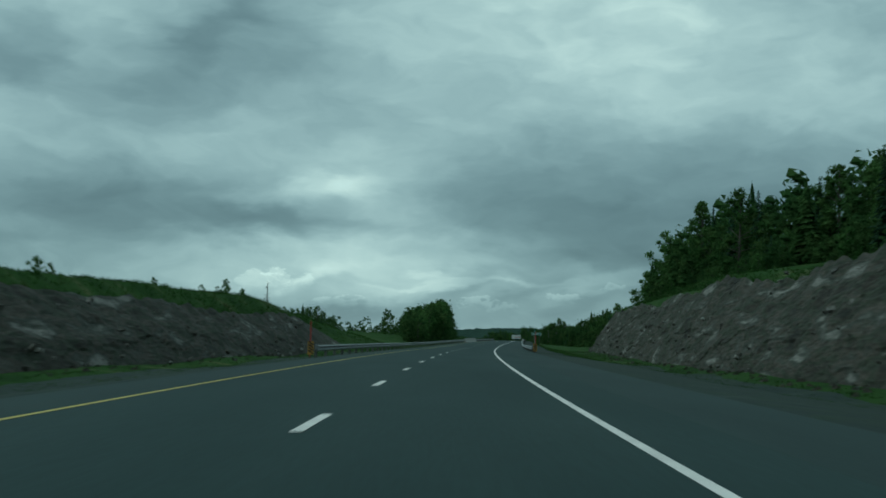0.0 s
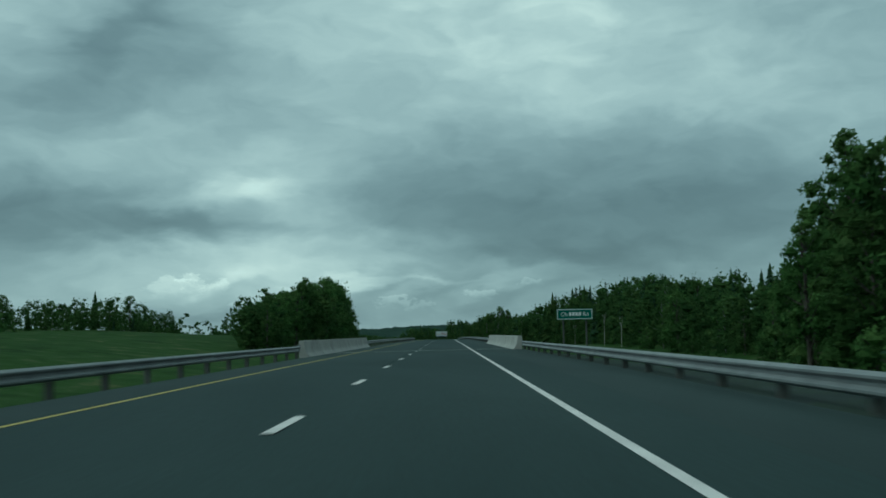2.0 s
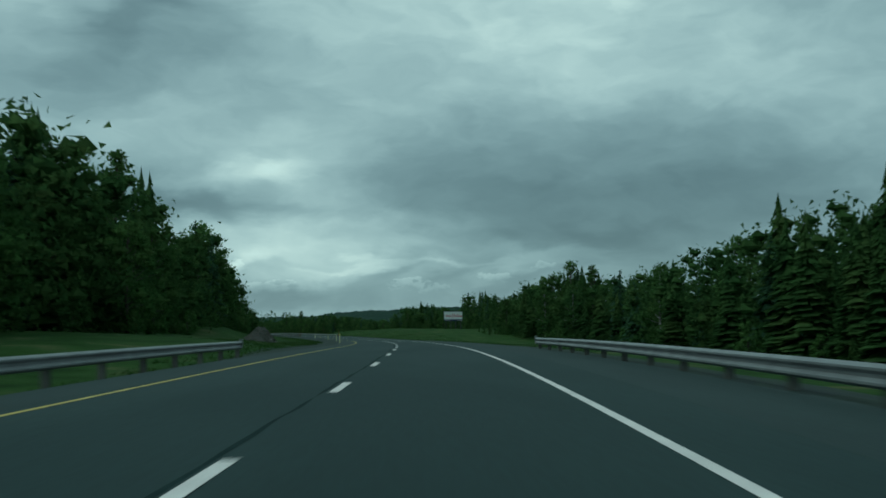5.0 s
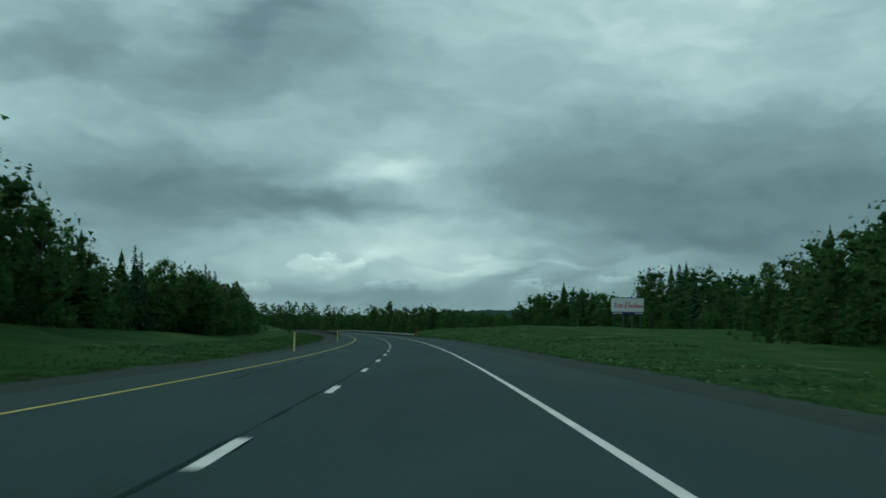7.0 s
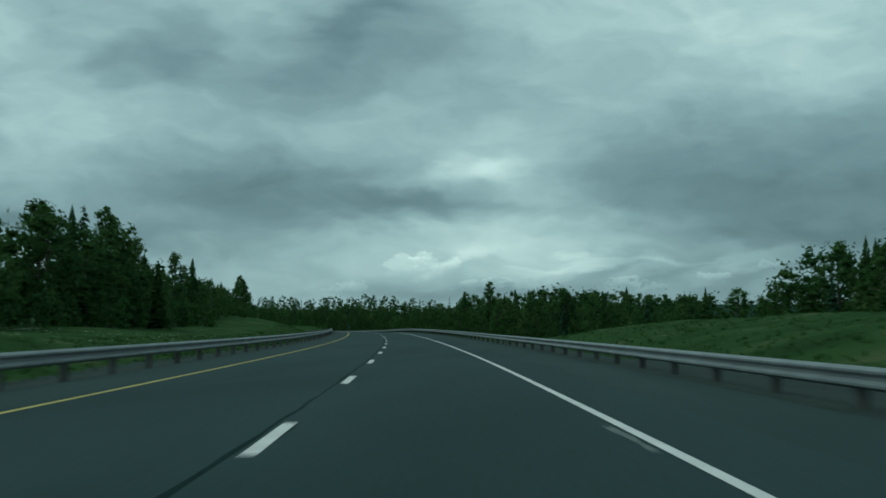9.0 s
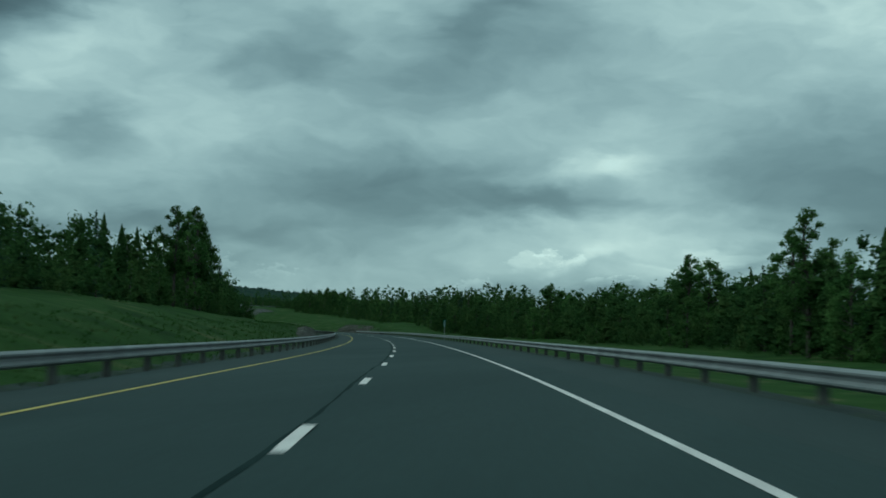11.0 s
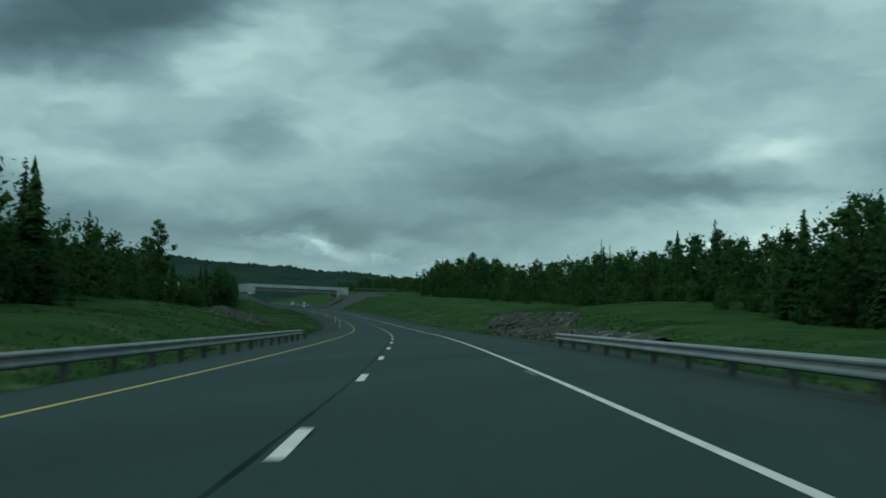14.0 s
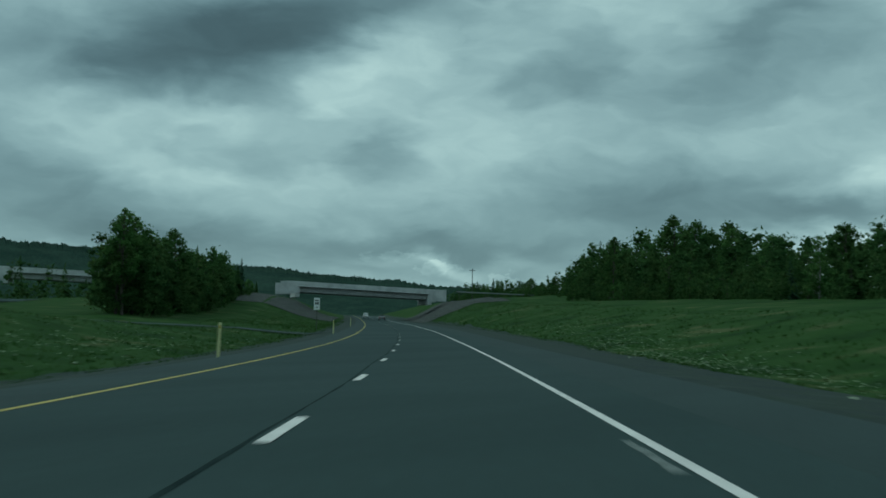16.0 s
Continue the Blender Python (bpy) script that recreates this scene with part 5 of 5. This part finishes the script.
def belt(tops, s0, s1, u_front, u_tall, u_back, needle=0.3, seed=1, gap=4.6, lift=1.0):
    """The edge of a wood beside the road: shrubs and low trees in front, the tall row that makes the skyline, and the wood behind it."""
    rnd = random.Random(seed)
    side = math.copysign(1, u_front)
    ts, hs = [a for a, _ in tops], [b for _, b in tops]

    def tall(s, u, f):
        return max(2.0, float(np.interp(s, ts, hs)) * lift * f - ground_height(s, u))

    n = int((s1 - s0) / gap)
    for i in range(n):
        s = s0 + gap * (i + rnd.random() * 0.9)
        # the skyline
        spruce = rnd.random() < needle
        u = u_tall + side * rnd.uniform(-2.5, 2.5)
        h = tall(s, u, rnd.uniform(0.90, 1.04) * (1.05 if spruce else 1.0))
        if i % 4 == 0:
            plant(rnd.choice(SPRUCE) if spruce else rnd.choice(BROAD), s, u, h)
        else:
            EDGE_WOODS.append((s, u, h, spruce, False))
        # the lower edge
        s = s0 + gap * (i + rnd.random() * 0.9)
        u = u_front + (u_tall - u_front) * rnd.uniform(0.1, 0.75)
        h = tall(s, u, rnd.uniform(0.45, 0.82))
        spruce = rnd.random() < needle * 0.8
        if i % 4 == 2:
            plant(rnd.choice(SPRUCE) if spruce else rnd.choice(BROAD), s, u, h)
        else:
            EDGE_WOODS.append((s, u, h, spruce, False))
        # the wood behind
        for k in range(3):
            s = rnd.uniform(s0, s1)
            u = u_tall + (u_back - u_tall) * rnd.uniform(0.15, 1.0)
            EDGE_WOODS.append((s, u, tall(s, u, rnd.uniform(0.74, 0.95)), rnd.random() < needle, True))
        # shrubs at the foot
        s = rnd.uniform(s0, s1)
        u, h = u_front + side * rnd.uniform(-1.5, 3.0), rnd.uniform(1.6, 4.2)
        if i % 4 == 0:
            plant(rnd.choice(BUSH), s, u, h, 3.0)
        else:
            EDGE_WOODS.append((s, u, h, False, False))


belt(((200, 15), (230, 19), (262, 17.2), (285, 16.5), (312, 14)), 208, 306, 35, 41, 56, 0.35, 100, 4.0)
belt(RIGHT_TOPS, 306, 560, 42, 52, 66, 0.38, 101)
belt(RIGHT_TOPS, 560, 800, 43, 53, 68, 0.38, 102)
belt(RIGHT_TOPS, 800, 866, 56, 63, 80, 0.25, 103, 4.2, 1.32)
belt(RIGHT_TOPS, 866, 930, 63, 69, 84, 0.3, 110, 4.2, 1.4)
belt(RIGHT_TOPS, 930, 1010, 53, 60, 76, 0.15, 109, 4.0, 1.28)
belt(RIGHT_TOPS, 1010, 1215, 43, 52, 66, 0.15, 104)
belt(RIGHT_TOPS, 1215, 1420, 41, 51, 66, 0.12, 105, 4.2)
belt(RIGHT_TOPS, 1420, 1600, 43, 52, 66, 0.16, 106, 4.2)
belt(RIGHT_TOPS, 1600, 1850, 44, 54, 70, 0.08, 107, 4.2)
belt(RIGHT_TOPS, 1850, 2090, 44, 54, 70, 0.25, 108, 6.5)
# left of the road
FAR_TOPS = ((330, 8), (420, 11), (470, 11.6), (487, 14), (500, 12), (524, 15.5), (545, 12.5), (598, 12.5), (606, 6))
belt(FAR_TOPS, 330, 602, -84, -90, -108, 0.15, 121, 6.0)
belt(LEFT_TOPS, 396, 450, -29, -33, -36, 0.1, 131, 4.0)
belt(LEFT_TOPS, 450, 660, -26, -32, -44, 0.22, 122)
belt(LEFT_TOPS, 660, 770, -25.5, -31, -44, 0.25, 123, 4.0)
belt(LEFT_TOPS, 770, 860, -26, -33, -46, 0.3, 124)
NEAR_TOPS = ((800, 9.5), (815, 9), (830, 8), (845, 6.2), (858, 4.4), (872, 3.4))
belt(NEAR_TOPS, 800, 838, -22, -25.5, -31, 0.12, 133, 2.6)
belt(NEAR_TOPS, 836, 872, -20.5, -23.5, -29, 0.05, 132, 2.4)
belt(LEFT_TOPS, 860, 1060, -26, -31, -44, 0.22, 125)
belt(LEFT_TOPS, 1060, 1308, -24, -31, -44, 0.45, 126, 4.2)
belt(LEFT_TOPS, 1378, 1475, -27, -32, -36, 0.22, 127, 4.0)
belt(LEFT_TOPS, 1508, 1532, -30, -35, -40, 0.3, 128, 4.0)
belt(LEFT_TOPS, 1596, 1612, -35, -37, -41, 0.3, 129, 5.0)
belt(LEFT_TOPS, 1668, 1798, -31, -34, -38, 0.1, 130, 4.2)
for s0 in range(1400, 1600, 40):
    stand(s0, s0 + 40, -50, -80, 10, 2.8, 4.5, 0.3, 3)
for s0 in range(1800, 2080, 40):
    stand(s0, s0 + 40, -50, -110, 7, 10.0, 12.0, 0.3, 0)
# single trees that rise above the rest (9: open crown, 8: broad crown, else a spruce)
# heights are over the road
for s, u, h, k in ((230, 36, 24, 9), (226, 38, 22, 8), (240, 38, 22, 1), (293, 39, 19.6, 9), (288, 40, 17.5, 8), (299, 41, 17.5, 9), (278, 30, 10.4, 9), (268, 31, 9.2, 8), (256, 30, 8.4, 8), (246, 30, 8.0, 8), (430, -30, 11.5, 9), (446, -31, 13.6, 9), (455, -31, 15.6, 9), (464, -31, 15.0, 9), (475, -33, 14.5, 9),
                   (500, -31, 17.4, 8), (514, -31, 18.8, 8), (548, -31, 19.2, 8), (570, -32, 19.8, 1), (668, -27, 18.6, 1), (680, -31, 22.4, 1), (692, -31, 22.8, 8), (674, -30, 19.5, 9), (706, -29, 19.0, 9), (731, -32, 18.6, 8),
                   (799, -30, 11.3, 1), (803, -30, 10.8, 1), (851, -30, 10.8, 9), (878, -31, 13.6, 1), (886, -31, 12.9, 0), (881, -29.5, 12.4, 2), (875, -32, 11.2, 0), (889, -30, 10.6, 1), (960, -32, 12.8, 8), (978, -30, 14.2, 9), (981, -30, 13.4, 8), (1037, -31, 12.8, 8),
                   (1176, -24, 15.2, 9), (1186, -24, 15.6, 9), (1197, -24.5, 17.4, 9), (1206, -25, 16.3, 9), (1281, -29, 15.6, 1), (1250, -29, 15.0, 0), (1411, -32, 16.2, 9), (1395, -32, 14.4, 8), (1432, -31, 15.4, 1), (1458, -32, 13.4, 1), (1466, -33, 12.8, 0),
                   (1518, -34.6, 17.4, 9), (1514, -35, 14.0, 8), (1615, -35.4, 13.9, 1), (1610, -35, 12.0, 0), (1613, -36.5, 12.8, 2), (1668, -34, 14.8, 9), (1674, -34, 14.2, 8), (1703, -34, 14.8, 8), (1751, -34, 15.0, 9), (1794, -32.7, 14.8, 1),
                   (499, 52, 16.6, 1), (472, 52, 15.4, 0), (538, 54, 17.8, 1), (580, 54, 19.4, 1), (592, 55, 19.6, 0), (716, 52, 16.2, 9), (742, 54, 18.6, 8), (728, 53, 16.4, 1), (732, 53, 16.6, 0), (762, 52, 16.0, 9), (884, 66, 14.6, 1), (912, 67, 14.8, 8), (190, 37, 25.2, 9), (195, 38, 25.6, 8), (184, 38, 23.5, 1),
                   (1160, 43.4, 14.8, 9), (1171, 46, 13.6, 9), (1221, 50, 14.2, 9), (1320, 50, 13.6, 9), (1366, 51, 12.6, 9), (1374, 51, 13.2, 9), (1504, 52, 17.0, 1), (1462, 55, 16.2, 8), (1733, 54, 21.6, 8), (1712, 58, 18.4, 8), (1772, 52, 20.3, 9), (1806, 54, 21.2, 9)):
    plant(OPEN_TREE if k == 9 else BROAD[int(s) % 6] if k == 8 else SPRUCE[k], s, u, h - ground_height(s, u))

# shrubs on top of the left cut, and single bushes
for i in range(26):
    s = random.uniform(5, 165)
    plant(random.choice(BUSH), s, -random.uniform(22.5, 29), random.uniform(0.4, 1.2), 3.0)
for i in range(16):
    plant(random.choice(BUSH), random.uniform(0, 200), random.uniform(26, 30), random.uniform(0.8, 2.2), 3.0)


for s, u, h in ((126.5, -27.3, 1.9), (138.9, -28.4, 1.7)):
    plant(BUSH[1], s, u, h, 3.0)


def dead_tree(s, u, height):
    rnd = random.Random(int(s))
    v, f = [], []
    tube(v, f, (0, 0, -0.4), (0.1, 0, height), 0.19, 0.05)
    for i in range(60):
        z = height * rnd.uniform(0.25, 0.97)
        a, r = rnd.uniform(0, 6.28), (1 - z / height) * 1.6 + 0.25
        tube(v, f, (0, 0, z), (r * math.cos(a), r * math.sin(a), z + r * rnd.uniform(-.1, .5)), 0.035, 0.008, 4)
    o = new("dead_tree", mesh_of("dead_tree", [p * K for p in v], f, DEAD_WOOD))
    o.matrix_basis = stand_at(s, u, ground_height(s, u))
    tagged(o, "bare grey dead tree with short branches", "dead tree")


dead_tree(201.5, -39.5, 8.6)
dead_tree(1577, 53, 14.6)
dead_tree(1572, 53.5, 13.2)


# ---- deep woods behind the edge, in one mesh for each side ----
def wood_tree(verts, faces, s, u, h, spruce, rnd, sprays, size):
    """One tree of the joined woods."""
    base = at(s, u, ground_height(s, u)) / K
    if spruce:
        for k in range(int(sprays * 1.3)):
            f = rnd.random() ** 1.15
            z, r = h * (0.05 + 0.95 * f), (0.20 * h * (1 - f) ** 0.85 + 0.08) * rnd.uniform(0.55, 1.1)
            a = rnd.uniform(0, 6.28)
            o = Vector((math.cos(a), math.sin(a), 0))
            t = Vector((-o.y, o.x, 0))
            w = 0.25 * r + 0.03 * h * (1 - f) + 0.03
            first = len(verts)
            verts += [base + o * (0.15 * r) + Vector((0, 0, z + 0.022 * h)), base + o * r + t * w + Vector((0, 0, z - 0.03 * h)), base + o * r * 1.05 - t * w + Vector((0, 0, z - 0.04 * h))]
            faces.append((first, first + 1, first + 2))
        return
    sp = h * rnd.uniform(0.26, 0.36) if h > 4.5 else h * rnd.uniform(0.35, 0.5)
    n = 15 if h > 4.5 else 6
    lobes = [(rnd.uniform(0, 6.28), (i + rnd.random()) / n, rnd.uniform(0.35, 0.62)) for i in range(n)]
    for k in range(sprays):
        a, f, r = lobes[k % n]
        ring = sp * math.sin(math.pi * (0.2 + 0.72 * f)) * 0.7
        c = base + Vector((ring * math.cos(a), ring * math.sin(a), h * (0.06 + 0.86 * f)))
        if k < n and k % 3:
            leafy_core(verts, faces, c, sp * r * 0.50, rnd)
        d = Vector((rnd.gauss(0, 1), rnd.gauss(0, 1), rnd.gauss(0, 1))).normalized()
        leaf(verts, faces, c + d * (sp * r * rnd.uniform(0.45, 1.02)), d, size, rnd)


def deep_woods(bands, singles, seed):
    rnd = random.Random(seed)
    verts, faces = [], []
    for s0, s1, u0, u1, count, h0, h1 in bands:
        for i in range(int(count * 0.3)):
            wood_tree(verts, faces, rnd.uniform(s0, s1), rnd.uniform(u0, u1), rnd.uniform(h0, h1), rnd.random() < 0.35, rnd, 44, 0.7)
    for s, u, h, spruce, deep in singles:
        if deep:
            wood_tree(verts, faces, s, u, h, spruce, rnd, 70, 0.028 * h + 0.11)
        else:
            wood_tree(verts, faces, s, u, h, spruce, rnd, 300 if h > 4.5 else 110, 0.0175 * h + 0.09)
    o = new("woods", mesh_of("woods", [v * K for v in verts], faces, FAR_WOODS))
    return tagged(o, "dense mixed green forest behind the roadside", "forest", kind="stuff")


deep_woods([(-40, 130, 42, 90, 70, 5, 8), (130, 250, 42, 90, 80, 9, 14), (250, 600, 66, 110, 190, 10, 14), (600, 800, 68, 110, 120, 9, 13), (760, 1000, 90, 150, 160, 9, 12), (1000, 1420, 66, 120, 220, 7, 9),
            (1420, 1820, 70, 120, 200, 10, 14), (1480, 2050, 120, 240, 420, 12, 16), (1800, 2500, 70, 160, 260, 10, 14)], [e for e in EDGE_WOODS if e[1] > 0], 1)
deep_woods([(-40, 330, -120, -220, 150, 7, 11), (490, 640, -44, -58, 60, 9, 13), (330, 620, -108, -150, 90, 7, 9), (620, 780, -44, -90, 100, 9, 13), (760, 1100, -46, -120, 220, 7, 9), (1080, 1300, -44, -110, 140, 8, 12),
            (1380, 1800, -90, -200, 300, 12, 16), (1800, 2500, -110, -260, 300, 10, 15)], [e for e in EDGE_WOODS if e[1] < 0], 2)


# ---- distant wooded ridges ----
def ridge(name, origin, distance, bearings, heights, label, seed):
    """A long hill round the far side of the place: heights in metres over bearings in degrees."""
    verts, faces, n = [], [], 2200
    for i in range(n + 1):
        b = bearings[0] + (bearings[-1] - bearings[0]) * i / n
        h = float(np.interp(b, bearings, heights))
        jag = 5.0 * abs(noise.noise((b * 2.2, seed, 0))) + 5.5 * abs(noise.noise((b * 9.0, seed, 2))) + 4 * noise.noise((b * 0.5, seed, 5)) + 4.5 * abs(noise.noise((b * 31.0, seed, 7)))
        d = Vector((-math.sin(radians(b)), math.cos(radians(b)), 0))
        o = Vector((origin[0], origin[1], 0))
        for back, z in ((-0.30 * distance, -8), (-0.16 * distance, h * 0.4), (-0.05 * distance, h * 0.85), (0, h + jag), (0.03 * distance, h), (0.3 * distance, -10)):
            verts.append((o + d * (distance + back) + Vector((0, 0, z))) * K)
    for i in range(n):
        for j in range(5):
            a = i * 6 + j
            faces.append((a, a + 1, a + 7, a + 6))
    tagged(new(name, mesh_of(name, verts, faces, HAZED_HILL)), label, "hill", kind="structure")


ridge("backdrop", (-195, 1487), 1750, (14, 20, 24, 31, 35, 46, 50, 70, 95), (20, 38, 52, 70, 80, 110, 118, 120, 60), "long dark forested hill in the distance", 3.0)
ridge("backdrop", (0, 700), 3300, (-75, -40, -12, -4, 0, 4, 12, 24, 40), (45, 50, 52, 52, 44, 26, 20, 20, 20), "low wooded ridge on the horizon, tinted blue-green for haze", 8.0)


# ---- tall grass and weeds along the verges, in one mesh for each side ----
def tall_grass(bands, seed):
    rnd = random.Random(seed)
    verts, faces = [], []
    for s0, s1, u0, u1, count, h0, h1 in bands:
        for i in range(count):
            s, u = rnd.uniform(s0, s1), u0 + (u1 - u0) * rnd.random() ** 1.5
            base = at(s, u, ground_height(s, u) - 0.02)
            patch = 0.6 + 0.8 * (0.5 + 0.5 * noise.noise((s * 0.15, u * 0.3, 4.0)))
            for k in range(4):
                a, h = rnd.uniform(0, 6.28), rnd.uniform(h0, h1) * patch
                o = Vector((math.cos(a), math.sin(a), 0)) * K
                t = Vector((-o.y, o.x, 0))
                root = base + o * rnd.uniform(0, 0.25)
                tip = root + o * (h * rnd.uniform(0.7, 1.8)) + Vector((0, 0, h * K))
                w = 0.02 + 0.03 * rnd.random()
                first = len(verts)
                verts += [root - t * w, root + t * w, tip]
                faces.append((first, first + 1, first + 2))
    o = new("grass", mesh_of("grass", verts, faces, GRASS))
    return tagged(o, "tall green roadside grass and weeds", "grass", kind="stuff")


tall_grass([(-20, 100, 13.5, 18.8, 1300, 0.06, 0.16), (100, 262, 10.2, 18.8, 3600, 0.07, 0.22), (-20, 200, 25.6, 31, 4500, 0.15, 0.4), (316, 560, 9.8, 14, 3500, 0.08, 0.22), (560, 960, 10.7, 24, 9500, 0.06, 0.18),
            (960, 1390, 9.9, 15, 4500, 0.08, 0.22), (1390, 1436, 12.8, 24, 1300, 0.06, 0.18), (1436, 1480, 22, 30, 1500, 0.06, 0.18), (1408, 1490, 12.5, 20, 900, 0.06, 0.2), (1440, 1560, 12.4, 19.5, 1500, 0.05, 0.14), (1480, 1560, 25, 34, 1800, 0.06, 0.2), (1560, 1800, 11.0, 28, 6000, 0.06, 0.2)], 11)
tall_grass([(-20, 150, -9.5, -15.8, 1800, 0.06, 0.16), (-20, 160, -21.6, -30, 6000, 0.15, 0.4), (150, 255, -9.0, -26, 4500, 0.12, 0.35), (310, 560, -8.4, -12, 2500, 0.08, 0.24), (560, 900, -8.4, -16, 6500, 0.06, 0.18),
            (900, 1400, -8.4, -16, 7000, 0.08, 0.24), (1400, 1800, -8.2, -24, 10000, 0.06, 0.2)], 12)


# ---- pale wild flowers in the grass, in one mesh ----
def wild_flowers(patches, seed):
    rnd = random.Random(seed)
    verts, faces = [], []
    for s0, u0, long_way, wide, count in patches:
        for i in range(count):
            s, u = s0 + rnd.gauss(0, long_way), u0 + rnd.gauss(0, wide)
            if abs(u) < 9.0:
                continue
            p = at(s, u, ground_height(s, u) + rnd.uniform(0.12, 0.35))
            r = rnd.uniform(0.03, 0.08) * K
            first = len(verts)
            for k in range(5):
                a = 2 * math.pi * k / 5 + rnd.random()
                verts.append(p + Vector((r * math.cos(a), r * math.sin(a), rnd.uniform(-0.3, 0.5) * r)))
            faces.append(tuple(range(first, first + 5)))
    return tagged(new("wild_flowers", mesh_of("wild_flowers", verts, faces, PETALS)), "pale wild flowers scattered in the roadside grass", "wild flowers", kind="stuff")


wild_flowers([(1592, 14.5, 9, 1.8, 420), (1570, 13, 12, 1.6, 380), (1625, 16, 10, 2.0, 260), (1550, -20, 14, 4, 420), (1520, -10.5, 12, 1.2, 260), (1496, -22, 12, 4, 320), (1575, -13, 14, 3, 300),
              (903, -20, 9, 3, 380), (930, -14, 14, 2.5, 260), (1240, -14, 16, 2, 160), (700, 14, 20, 3, 160)], 31)

# the wooden pole beyond the bridge, and a pale bare birch at the wood's edge
pole = thing("utility_pole", "weathered wooden utility pole beyond the overpass", "utility pole", m=stand_at(1885, 32, ground_height(1885, 32)))
tv, tf = [], []
tube(tv, tf, (0, 0, -0.5), (0, 0, 10.5), 0.16, 0.11, 8)
shaft = new("shaft", mesh_of("shaft", [v * K for v in tv], tf, POST_WOOD, True))
shaft.parent = pole
bm = bmesh.new()
box(bm, (2.2, 0.12, 0.14), (0, 0.15, 9.7), 0.01)
part("crossarm", bm, POST_WOOD, pole)


def bare_birch(s, u, height):
    rnd = random.Random(int(s))
    v, f = [], []
    fork = Vector((0.1, 0, height * 0.62))
    tube(v, f, (0, 0, -0.4), fork, 0.09, 0.06)
    tube(v, f, fork, (0.45, 0.1, height), 0.05, 0.015, 5)
    tube(v, f, fork, (-0.35, -0.1, height * 0.95), 0.045, 0.015, 5)
    for i in range(9):
        z = rnd.uniform(0.5, 0.95) * height
        a = rnd.uniform(0, 6.28)
        tube(v, f, (0.1, 0, z), (0.1 + 0.6 * math.cos(a), 0.6 * math.sin(a), z + 0.5), 0.02, 0.006, 4)
    o = new("bare_birch", mesh_of("bare_birch", [p * K for p in v], f, PALE_BARK))
    o.matrix_basis = stand_at(s, u, ground_height(s, u))
    tagged(o, "pale bare birch trunk at the wood's edge", "birch tree")


bare_birch(438, 40.2, 7.0)
bare_birch(462, 40.0, 8.0)
bare_birch(520, 41, 6.0)
# ---- the broken lane line ----
def dash_mesh():
    bm = bmesh.new()
    box(bm, (0.15, 3.05, 0.004), (0, 0, 0))
    for v in bm.verts:
        v.co *= K
    me = bpy.data.meshes.new("lane_dash")
    bm.to_mesh(me)
    bm.free()
    me.materials.append(WHITE_PAINT)
    return me


dash = dash_mesh()
for k in range(-2, 171):
    s = 12.0 * k + 1.5
    d = new("lane_dash", dash)
    d.parent = road
    d.matrix_basis = stand_at(s, 0.0, 0.005)
